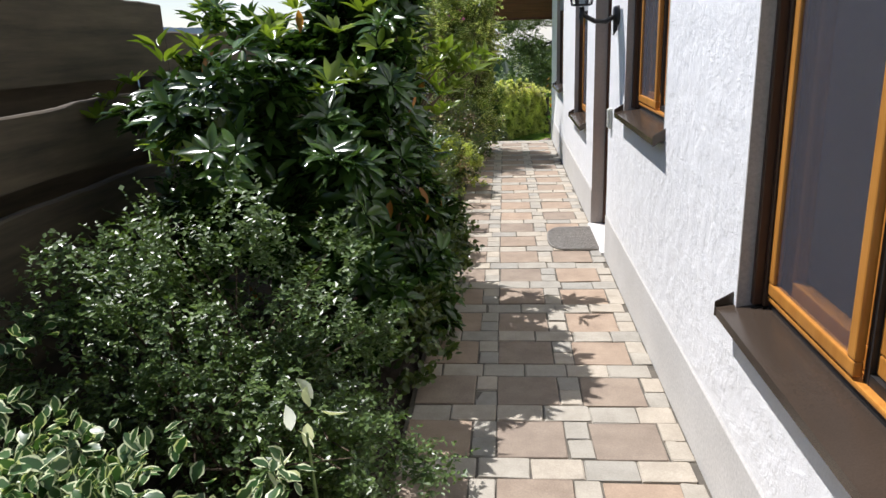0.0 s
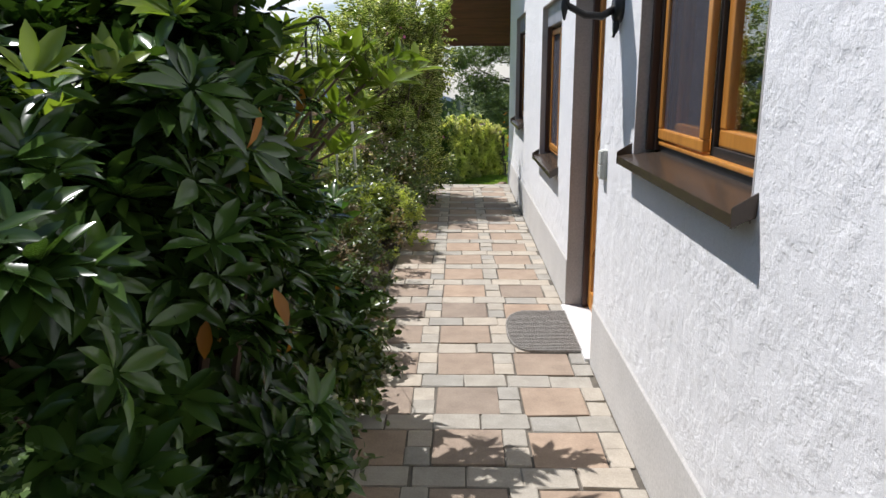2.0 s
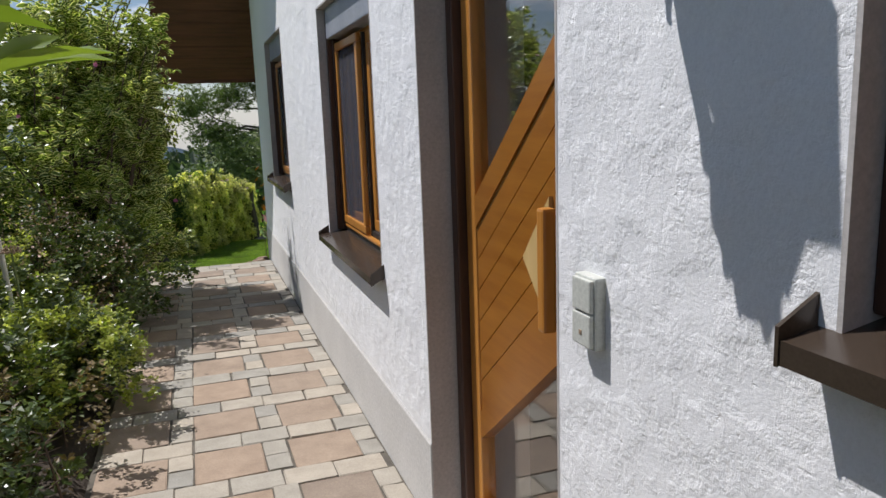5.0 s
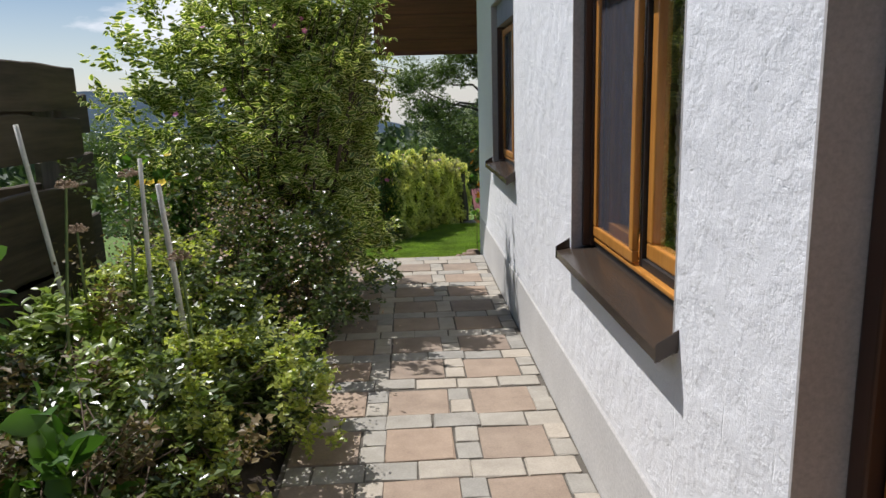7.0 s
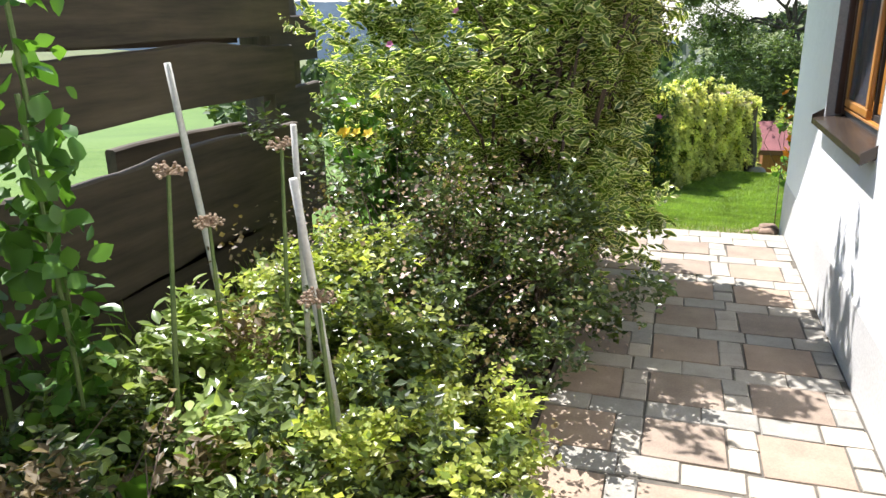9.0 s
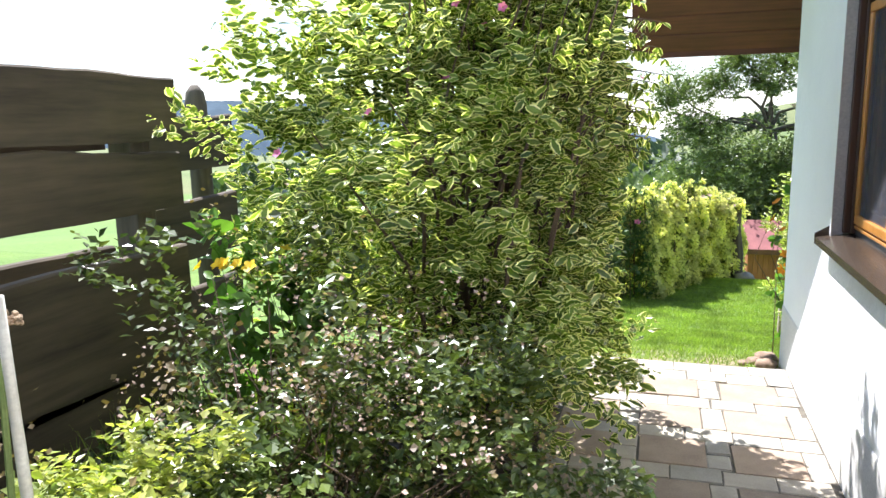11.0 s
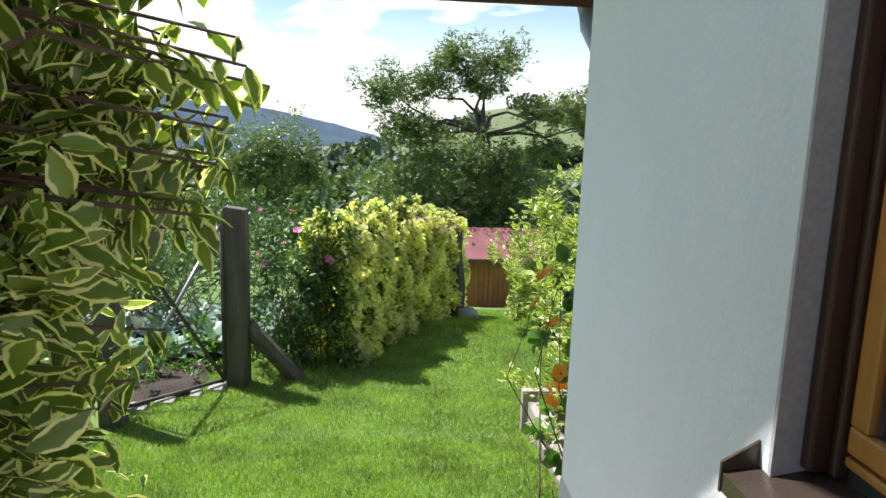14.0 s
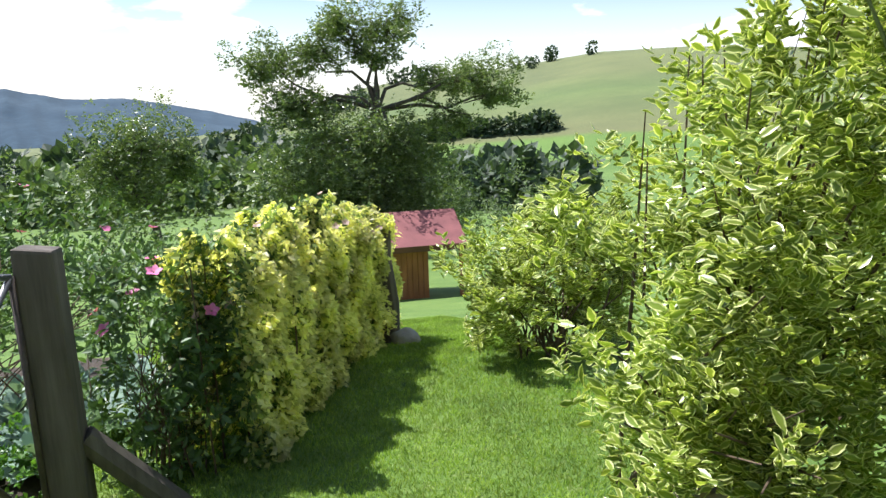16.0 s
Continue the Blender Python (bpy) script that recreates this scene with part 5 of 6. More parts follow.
broad_blobs = [(-1.0, 5.3, 0.3, 0.35, 0.4, 0.34), (-1.35, 5.9, 0.35, 0.3, 0.4, 0.38), (-1.0, 6.65, 0.38, 0.26, 0.34, 0.26)]
shrub(34, "broad_leaved_plant", (-0.8, 5.2, 0.0), "fresh green broad-leaved plant in the bed", "plant", broad_blobs, (-0.85, 5.2, -0.05), 20, 0.005,
      [dict(n=1000, length=0.095, width=0.03, material=BROAD, depth=0.6, up=0.9, rise=0.5)])
ever_blobs = [(-0.42, 4.0, 0.26, 0.18, 0.6, 0.28), (-0.38, 4.6, 0.24, 0.2, 0.35, 0.26), (-0.45, 3.3, 0.22, 0.16, 0.4, 0.24), (-0.44, 5.3, 0.18, 0.18, 0.4, 0.2)]
shrub(36, "low_edging_plant", (-0.45, 4.3, 0.0), "low dark-leaved plant hanging over the path edge", "plant", ever_blobs, (-0.5, 4.3, -0.05), 16, 0.004,
      [dict(n=5200, length=0.042, width=0.013, material=SPIREA, depth=0.6, up=0.9, hollow=0.2)])


def climbing_bean():
    rng = np.random.default_rng(44)
    for x, y, h in ((-1.53, 7.68, 1.6), (-1.62, 7.52, 1.7), (-1.46, 7.6, 1.2)):
        c = thing("runner_bean", (x, y, 0.0), "tall leafy climbing bean on a cane near the fence", "plant", "climbing beans")
        bm = bmesh.new()
        tube(bm, [(x, y, -0.1), (x + 0.02, y, h * 0.5), (x, y, h + 0.1)], 0.007, 7)
        part("cane", bm, STALK, c)
        blobs = [(x, y, z, 0.09, 0.1, 0.2) for z in np.linspace(0.25, h - 0.1, 7)]
        leafy(rng, "foliage", c, blobs, 190, 0.07, 0.024, BROAD, "leaf8", depth=0.6, up=0.6)


climbing_bean()


def tall_grass():
    rng = np.random.default_rng(45)
    n = 5000
    y = rng.uniform(5.0, 10.0, n)
    x = rng.uniform(-1.95, -1.25, n)
    P = np.stack([x, y, np.full(n, -0.02)], 1)
    D = np.stack([rng.normal(size=n) * 0.35, rng.normal(size=n) * 0.35, np.ones(n)], 1)
    ob = leaves("tall_grass", None, P, D, rng.normal(size=P.shape), rng.uniform(0.15, 0.5, n), np.full(n, 0.006), GRASS, "blade")
    tagged(ob, "long green grass along the foot of the fence", "grass", kind="stuff")


tall_grass()


phlox_blobs = [(-1.28, 7.8, 0.3, 0.26, 0.26, 0.3), (-1.05, 8.1, 0.34, 0.26, 0.28, 0.3), (-1.28, 8.3, 0.34, 0.28, 0.3, 0.32), (-0.95, 7.6, 0.26, 0.24, 0.24, 0.26)]
shrub(42, "pale_perennial", (-1.35, 8.2, 0.0), "light green leafy perennials filling the sunny bed", "plant", phlox_blobs, (-1.35, 8.2, -0.05), 34, 0.004,
      [dict(n=9500, length=0.055, width=0.013, material=GOLD_GREEN, depth=0.5, up=0.9, rise=0.4, twig=4)])
paddle_blobs = [(-1.75, 8.1, 0.2, 0.2, 0.16, 0.2)]
shrub(43, "paddle_leaved_plant", (-1.75, 8.1, 0.0), "young plant with upright rounded yellow-green leaves", "plant", paddle_blobs, (-1.75, 8.1, -0.05), 6, 0.004,
      [dict(n=60, length=0.13, width=0.032, material=GOLD_GREEN, depth=0.7, up=0.2, rise=1.6, spread=0.4)])
hydra_blobs = [(-1.08, 7.2, 0.22, 0.2, 0.18, 0.2)]
shrub(50, "hydrangea", (-1.08, 7.2, 0.0), "young hydrangea with broad fresh green leaves", "plant", hydra_blobs, (-1.08, 7.2, -0.05), 8, 0.005,
      [dict(n=90, length=0.13, width=0.042, material=BROAD, depth=0.7, up=1.2, rise=0.5)])


def onion_heads():
    rng = np.random.default_rng(46)
    for x, y, h, dx in ((-1.01, 8.01, 1.12, 0.06), (-1.18, 7.88, 0.92, 0.0), (-1.08, 7.62, 1.12, 0.12), (-0.7, 7.58, 0.86, -0.04)):
        u = thing("seed_head_plant", (x, y, 0.0), "dry round seed head on a thick green stalk", "plant", "dry seed heads in the bed")
        bm = bmesh.new()
        top = Vector((x, y, h))
        tube(bm, [(x - dx, y, -0.05), (x - dx * 0.5, y, h * 0.55), top], [0.008, 0.007, 0.005], 6)
        part("stalk", bm, STALK, u)
        bm = bmesh.new()
        for k in range(46):
            d = Vector(rng.normal(size=3)).normalized()
            tip = top + Vector((d.x, d.y, abs(d.z) * 0.7)) * rng.uniform(0.03, 0.045)
            tube(bm, [top, tip], 0.0012, 4, False)
            bmesh.ops.create_icosphere(bm, subdivisions=1, radius=0.005, matrix=Matrix.Translation(tip))
        part("seed_head", bm, DRY_HEAD, u)


onion_heads()


def bleached_leaves():
    rng = np.random.default_rng(47)
    c = thing("withered_perennial", (-0.52, 1.72, 0.0), "bleached curled leaves standing up from the shrub", "plant")
    P = np.array([-0.52, 1.72, 0.55]) + rng.normal(size=(9, 3)) * np.array([0.05, 0.05, 0.06])
    D = rng.normal(size=(9, 3)) * 0.6 + np.array([0, 0, 0.3])
    leaves("leaf", c, P, D, rng.normal(size=(9, 3)), np.full(9, 0.08), np.full(9, 0.02), WHITE_LEAF, "leaf8", "bleached leaves")
    bm = bmesh.new()
    tube(bm, [(-0.5, 1.75, -0.05), (-0.51, 1.73, 0.3), (-0.52, 1.72, 0.58)], [0.006, 0.005, 0.004], 6)
    part("stalk", bm, STALK, c)


bleached_leaves()

yel_blobs = [(-1.35, 9.4, 0.75, 0.25, 0.25, 0.35)]
shrub(48, "yellow_daisies", (-1.35, 9.4, 0.0), "clump of yellow garden flowers behind the spirea", "flower", yel_blobs, (-1.35, 9.4, -0.05), 16, 0.004,
      [dict(n=700, length=0.07, width=0.018, material=BROAD, depth=0.6, up=0.6), dict(single=True, n=12, size=0.03, material=YELLOW, low=0.9, label="yellow blossom")])


def weigela_shoots():
    """Long young shoots that stand out over the top of the tall bush."""
    rng = np.random.default_rng(49)
    owner = bpy.data.objects["variegated_weigela"]
    P, D = [], []
    for i in range(22):
        tip = Vector((rng.uniform(-0.75, -0.06), rng.uniform(10.1, 10.95), rng.uniform(2.1, 2.6)))
        foot = Vector((-0.7 + rng.normal() * 0.12, 10.25 + rng.normal() * 0.12, 1.1))
        mid = foot.lerp(tip, 0.55) + Vector((0, 0, 0.2))
        bm = bmesh.new()
        tube(bm, [foot, mid, tip], [0.008, 0.006, 0.003], 5, False)
        part("shoot", bm, TWIG, owner)
        for k in range(16):
            f = 0.3 + 0.7 * k / 15
            p = foot.lerp(mid, f / 0.55) if f < 0.55 else mid.lerp(tip, (f - 0.55) / 0.45)
            for s in (-1, 1):
                P.append(tuple(p))
                a = rng.uniform(0, 3.14) + (math.pi if s > 0 else 0)
                D.append((math.cos(a), math.sin(a), 0.35 + rng.normal() * 0.3))
    P, D = np.array(P), np.array(D)
    n = len(P)
    leaves("shoot_foliage", owner, P, D, np.array([0, 0, 1.0]) + rng.normal(size=(n, 3)) * 0.3, rng.uniform(0.045, 0.08, n), rng.uniform(0.012, 0.018, n), WEIGELA, "leaf8")


def weigela_overhang():
    """Drooping side shoots with larger leaves that hang out over the end of the path."""
    rng = np.random.default_rng(52)
    owner = bpy.data.objects["variegated_weigela"]
    P, D, L = [], [], []
    tips = [(0.03, 10.72, 1.44), (0.0, 10.66, 1.50), (-0.04, 10.72, 1.42), (-0.06, 10.74, 1.34), (-0.1, 10.7, 1.5), (-0.14, 10.72, 1.24), (-0.16, 10.66, 1.36),
            (-0.12, 10.62, 1.58), (-0.18, 10.6, 1.1), (-0.16, 10.55, 0.98), (-0.18, 10.5, 0.88), (-0.14, 10.66, 1.18)]
    tips += [(rng.uniform(-0.14, 0.06), rng.uniform(10.42, 10.68), rng.uniform(1.46, 1.95)) for _ in range(20)]
    tips += [(rng.uniform(-0.15, 0.02), rng.uniform(10.56, 10.74), rng.uniform(1.24, 1.47)) for _ in range(26)]
    tips += [(rng.uniform(-0.26, -0.1), rng.uniform(10.45, 10.74), rng.uniform(1.0, 1.6)) for _ in range(16)]
    for tip in tips:
        b = Vector(tip)
        foot = Vector((-0.5 + rng.normal() * 0.08, 10.3 + rng.normal() * 0.06, b.z - 0.22))
        mid = foot.lerp(b, 0.6) + Vector((0, 0, 0.13))
        bm = bmesh.new()
        tube(bm, [foot, foot.lerp(mid, 0.5) + Vector((0, 0, 0.03)), mid, b], [0.006, 0.005, 0.004, 0.002], 5, False)
        part("side_shoot", bm, TWIG, owner)
        for k in range(12):
            f = 0.35 + 0.65 * k / 11
            p = foot.lerp(mid, f / 0.6) if f < 0.6 else mid.lerp(b, (f - 0.6) / 0.4)
            for q in range(2):
                a = rng.uniform(0, 6.28)
                P.append(tuple(p))
                D.append((0.5 * math.cos(a) - 0.15, 0.6 * math.sin(a) + 0.1, -0.55 + rng.normal() * 0.3))
                L.append(rng.uniform(0.038, 0.062))
    P, D, L = np.array(P), np.array(D), np.array(L)
    leaves("hanging_foliage", owner, P, D, np.array([0, 0, 1.0]) + rng.normal(size=P.shape) * 0.5, L, L * 0.25, WEIGELA, "leaf8")


weigela_shoots()
weigela_overhang()

# ---- beyond the house: lawn, garden, hedge ----
def lawn_grass():
    rng = np.random.default_rng(51)
    n = 270000
    x = rng.uniform(-1.3, 2.0, n)
    y = 11.6 + (rng.random(n) ** 1.4) * 8.0
    keep = (rng.random(n) < np.clip((y - 11.5) / 1.2, 0.12, 1.0))
    x, y = x[keep], y[keep]
    z = np.interp(y, GY, GZ)
    P = np.stack([x, y, z - 0.004], 1)
    D = np.stack([rng.normal(size=len(x)) * 0.5, rng.normal(size=len(x)) * 0.5, np.ones(len(x))], 1)
    N = rng.normal(size=P.shape)
    ob = leaves("lawn_grass", None, P, D, N, rng.uniform(0.018, 0.045, len(x)), np.full(len(x), 0.0022), GRASS, "blade")
    tagged(ob, "short mown green grass of the lawn", "grass", kind="stuff")


lawn_grass()


def gate_and_posts():
    for x, y, h, w, lab in ((-0.79, 14.55, 0.76, 0.075, "weathered wooden gate post"), (-1.34, 13.72, 0.66, 0.065, "weathered wooden gate post beside the bed")):
        z = ground_z(x, y)
        p = thing("gate_post", (x, y, z), lab, "post", "posts of the garden gate")
        bm = boxed(x - w, x + w, y - w, y + w, z - 0.3, h, bevel=0.014)
        for v in bm.verts:
            if v.co.z > h - 0.1:
                v.co.z += 0.03 * noise.noise(v.co * 9)
        part("timber", bm, WOOD_POST, p)
        if y > 14:
            bm = bmesh.new()
            tube(bm, [(x + 0.06, y + 0.02, z + 0.42), (x + 0.42, y + 0.12, z - 0.04)], 0.06, 8)
            part("brace", bm, WOOD_POST, p, "diagonal brace")
    g = thing("garden_gate", (-0.87, 13.6, -0.4), "steel pipe gate frame with crossed braces", "gate")
    a, b = Vector((-0.87, 14.47, 0)), Vector((-1.37, 13.90, 0))
    za, zb, ta, tb = -0.43, -0.40, 0.66, 0.80
    bars = [((a.x, a.y, za), (b.x, b.y, zb), PIPE_RUST), ((a.x, a.y, ta), (b.x, b.y, tb), PIPE), ((a.x, a.y, za), (b.x, b.y, tb), PIPE_RUST),
            ((a.x, a.y, ta), (b.x, b.y, zb), PIPE), ((a.x, a.y, za), (a.x, a.y, ta), PIPE_RUST), ((b.x, b.y, zb), (b.x, b.y, tb), PIPE_RUST)]
    for p, q, mat in bars:
        bm = bmesh.new()
        tube(bm, [p, q], 0.013, 8)
        part("bar", bm, mat, g, smooth=True)
    s = thing("stone_edging", (-1.1, 14.2, -0.45), "row of pale stone edging under the gate", "stone")
    for i in range(4):
        x, y = -1.30 + 0.13 * i, 14.0 + 0.14 * i
        part("edging_stone", boxed(x - 0.06, x + 0.06, y - 0.065, y + 0.065, ground_z(x, y) - 0.1, ground_z(x, y) + 0.025, bevel=0.014), STONE, s)


gate_and_posts()

hx = [(-0.2 + 1.2 * t, 14.95 + 2.9 * t) for t in np.linspace(0.03, 0.92, 9)]
hedge_blobs = [(x, y, ground_z(x, y) + 0.58, 0.27, 0.3, 0.58) for x, y in hx] + [(x, y, ground_z(x, y) + k, 0.24, 0.27, 0.24) for x, y in hx for k in (0.22, 0.9)]
shrub(61, "yellowing_hedge", (0.25, 15.5, -0.5), "narrow hedge of yellowing climbing plants", "hedge", hedge_blobs, (0.25, 15.5, -0.55), 0, 0.006,
      [dict(single=True, n=40, size=0.03, material=PALE_PINK, low=0.25, label="pale flower on top")])


def hedge_foliage():
    """Leaves hanging in upright strands on the narrow hedge, thickest on its faces."""
    rng = np.random.default_rng(62)
    owner = bpy.data.objects["yellowing_hedge"]
    for t in np.linspace(0.02, 0.92, 42):
        x, y = -0.2 + 1.2 * t + rng.normal() * 0.07, 14.95 + 2.9 * t + rng.normal() * 0.07
        z = ground_z(x, y)
        bm = bmesh.new()
        tube(bm, [(x, y, z - 0.05), (x + rng.normal() * 0.03, y, z + 0.5), (x + rng.normal() * 0.05, y, z + 1.05)], [0.006, 0.005, 0.003], 5, False)
        part("stem", bm, TWIG, owner)
    # the innermost layer's darker green puts the hedge's inner shade into leaf colour
    for name, n, mat, inner, label in (("foliage", 40000, BEAN, 0.0, ""), ("green_foliage", 24000, GOLD_GREEN, 0.05, "greener inner leaves"), ("shaded_foliage", 14000, PEA, 0.09, "green inner leaves, darker in colour to stand for shade")):
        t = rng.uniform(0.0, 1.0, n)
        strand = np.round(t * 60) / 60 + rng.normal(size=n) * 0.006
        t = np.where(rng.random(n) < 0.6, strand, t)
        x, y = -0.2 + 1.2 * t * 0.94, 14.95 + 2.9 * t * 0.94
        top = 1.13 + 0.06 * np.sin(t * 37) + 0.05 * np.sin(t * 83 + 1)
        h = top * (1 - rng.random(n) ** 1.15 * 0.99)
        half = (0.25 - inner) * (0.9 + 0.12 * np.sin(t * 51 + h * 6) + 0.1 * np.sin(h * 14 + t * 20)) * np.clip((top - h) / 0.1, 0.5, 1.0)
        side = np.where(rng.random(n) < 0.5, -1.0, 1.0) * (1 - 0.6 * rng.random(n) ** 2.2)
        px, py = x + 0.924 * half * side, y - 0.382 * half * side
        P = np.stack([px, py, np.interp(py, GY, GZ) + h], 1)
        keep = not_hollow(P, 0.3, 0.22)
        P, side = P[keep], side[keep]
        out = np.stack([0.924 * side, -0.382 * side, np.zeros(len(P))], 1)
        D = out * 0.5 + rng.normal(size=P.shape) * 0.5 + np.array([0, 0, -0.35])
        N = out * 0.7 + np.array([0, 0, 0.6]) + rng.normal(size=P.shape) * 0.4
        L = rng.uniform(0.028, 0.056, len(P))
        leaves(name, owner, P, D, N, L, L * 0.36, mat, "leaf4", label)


hedge_foliage()
pea_blobs = [(-0.55, 14.95, 0.0, 0.28, 0.25, 0.62), (-0.32, 15.1, -0.05, 0.22, 0.25, 0.6)]
shrub(63, "climbing_plants", (-0.45, 15.0, -0.5), "dark green climbing plants beside the gate post", "plant", pea_blobs, (-0.45, 15.0, -0.55), 36, 0.005,
      [dict(name="foliage", n=5200, length=0.06, width=0.011, material=PEA, depth=0.55, lobes=0.15, up=0.4, floor_z=-0.5),
       dict(single=True, n=9, size=0.04, material=PINK, low=0.3, label="pink flower")])
veg_blobs = [(-1.9, 15.6, 0.0, 0.7, 0.5, 0.7), (-2.8, 14.5, 0.1, 0.7, 0.9, 0.7), (-1.2, 16.6, 0.0, 0.8, 0.5, 0.65), (-2.2, 17.0, 0.1, 1.0, 0.6, 0.8)]
shrub(65, "garden_flowers", (-1.9, 15.8, -0.5), "tall mixed flowers and herbs in the kitchen garden", "plant", veg_blobs, (-1.9, 15.9, -0.55), 70, 0.006,
      [dict(name="foliage", n=14000, length=0.07, width=0.015, shape="leaf4", material=PEA, depth=0.6, up=0.4, floor_z=-0.2),
       dict(single=True, n=26, size=0.045, material=PINK, low=0.35, label="pink flower")])


herb_blobs = [(-1.35, 14.6, -0.42, 0.3, 0.3, 0.16), (-1.7, 14.45, -0.4, 0.35, 0.3, 0.18), (-2.1, 14.3, -0.38, 0.4, 0.4, 0.2), (-1.2, 15.0, -0.42, 0.25, 0.3, 0.18)]
shrub(67, "kitchen_herbs", (-1.5, 14.5, -0.45), "low fresh green herbs behind the gate", "plant", herb_blobs, (-1.5, 14.5, -0.5), 24, 0.004,
      [dict(n=7000, length=0.035, width=0.012, shape="leaf4", material=BROAD, depth=0.6, up=0.8, floor_z=-0.5)])
edge_blobs = [(-1.35, 12.5, 0.0, 0.32, 0.45, 0.24), (-1.65, 13.15, -0.1, 0.35, 0.45, 0.3), (-1.95, 13.6, -0.1, 0.4, 0.4, 0.4), (-1.2, 11.8, 0.08, 0.35, 0.4, 0.22)]
shrub(68, "edge_perennials", (-1.5, 12.7, -0.2), "low leafy perennials at the lawn edge", "plant", edge_blobs, (-1.5, 12.8, -0.25), 26, 0.005,
      [dict(n=6500, length=0.055, width=0.018, shape="leaf4", material=BROAD, depth=0.6, up=0.8, floor_z=-0.3)])


def cabbage():
    rng = np.random.default_rng(71)
    c = thing("cabbage", (0, 0, 0), "blue-green cabbage plant in the kitchen garden", "cabbage", "cabbages in rows")
    for ring, (n, lift, size) in enumerate(((7, 0.25, 0.2), (6, 0.7, 0.17), (5, 1.5, 0.12))):
        a = np.arange(n) * math.tau / n + ring
        R = np.stack([np.cos(a), np.sin(a), np.zeros(n)], 1)
        D = R + np.array([0, 0, lift])
        N = np.array([0, 0, 1.0]) - R * 0.3
        ob = new("leaf_ring", leaf_mesh("leaf_ring", R * 0.02 + np.array([0, 0, 0.06 + 0.04 * ring]), D, N, np.full(n, size), np.full(n, size * 0.38), CABBAGE))
        ob.parent = c
    bm = bmesh.new()
    tube(bm, [(0, 0, -0.02), (0, 0, 0.16)], 0.02, 7)
    ob = solid("stalk", bm, STALK)
    ob.parent = c
    first = True
    for i in range(6):
        for j in range(4):
            x, y = -2.0 + 0.3 * i - 0.12 * j + rng.normal() * 0.03, 14.7 + 0.33 * j + 0.12 * i + rng.normal() * 0.03
            if x > -0.95 and y < 15.3:
                continue
            m = Matrix.Translation((x, y, ground_z(x, y) + 0.02)) @ Matrix.Rotation(rng.uniform(0, 6), 4, "Z")
            if first:
                c.matrix_basis = m
                first = False
            else:
                copy_thing(c, m)


cabbage()
bed("kitchen_garden_soil", -3.6, -1.02, 14.15, 18.0, 0.0, "dark soil of the kitchen garden")


def old_trunk_post():
    x, y = 1.0, 17.3
    z = ground_z(x, y)
    s = thing("old_post", (x, y, z), "old grey split post leaning at the hedge end", "post")
    bm = bmesh.new()
    tube(bm, [(x, y, z - 0.1), (x + 0.02, y, z + 0.35), (x - 0.02, y, z + 0.75), (x + 0.03, y, z + 0.98)], [0.10, 0.085, 0.07, 0.03], 9)
    part("timber", bm, WOOD_POST, s)
    bm = bmesh.new()
    tube(bm, [(x - 0.2, y - 0.05, z - 0.05), (x - 0.06, y, z + 0.45)], [0.07, 0.05], 8)
    part("prop", bm, WOOD_POST, s)


old_trunk_post()


def field_stone(x, y, r, seed, label, squash=0.6):
    z = ground_z(x, y)
    bm = bmesh.new()
    bmesh.ops.create_icosphere(bm, subdivisions=3, radius=r)
    for v in bm.verts:
        k = 1 + 0.28 * noise.noise(v.co / r * 1.3 + Vector((seed, 0, 0))) + 0.08 * noise.noise(v.co / r * 4 + Vector((0, seed, 0)))
        v.co = Vector((v.co.x * k, v.co.y * k, v.co.z * k * squash)) + Vector((x, y, z + r * squash * 0.55))
    return tagged(solid("field_stone", bm, STONE_BROWN if r < 0.1 else STONE, True), label, "stone", "stones in the grass")


field_stone(1.12, 17.2, 0.13, 3, "grey stone at the foot of the old post")
for q, (x, y, r) in enumerate(((0.68, 11.62, 0.06), (0.62, 11.72, 0.045), (0.70, 11.8, 0.07), (0.55, 11.66, 0.03))):
    field_stone(x, y, r, 10 + q * 5, "small brownish stone at the corner of the house")


def shed():
    x0, x1, y0, y1 = 2.2, 3.45, 27.0, 28.8
    z = -3.4
    s = thing("garden_shed", ((x0 + x1) / 2, 27.8, z), "small orange-brown wooden shed with a red felt roof", "shed")
    n = 10
    for i in range(n):
        a = x0 + (x1 - x0) * i / n
        part("wall_board", boxed(a + 0.004, a + (x1 - x0) / n - 0.004, y0, y0 + 0.03, z, -2.0, bevel=0.004), SHED_WOOD, s)
    part("body", boxed(x0, x1, y0 + 0.032, y1, z, -2.02), SHED_WOOD, s)
    bm = bmesh.new()
    prism(bm, [(y0 - 0.3, -2.1), (y0 + 0.95, -1.5), (y1 + 0.3, -2.1), (y1 + 0.3, -2.02), (y0 + 0.95, -1.42), (y0 - 0.3, -2.02)], x0 - 0.15, x1 + 0.85)
    part("roof", bm, SHED_ROOF, s, "dull red felt roof")
    part("fascia", boxed(x0 - 0.15, x1 + 0.85, y0 - 0.33, y0 - 0.3, -2.13, -2.0, bevel=0.004), SOFFIT, s)
    part("porch_post", boxed(x1 + 0.68, x1 + 0.76, y0 - 0.2, y0 - 0.12, z, -2.1, bevel=0.006), SHED_WOOD, s)


shed()

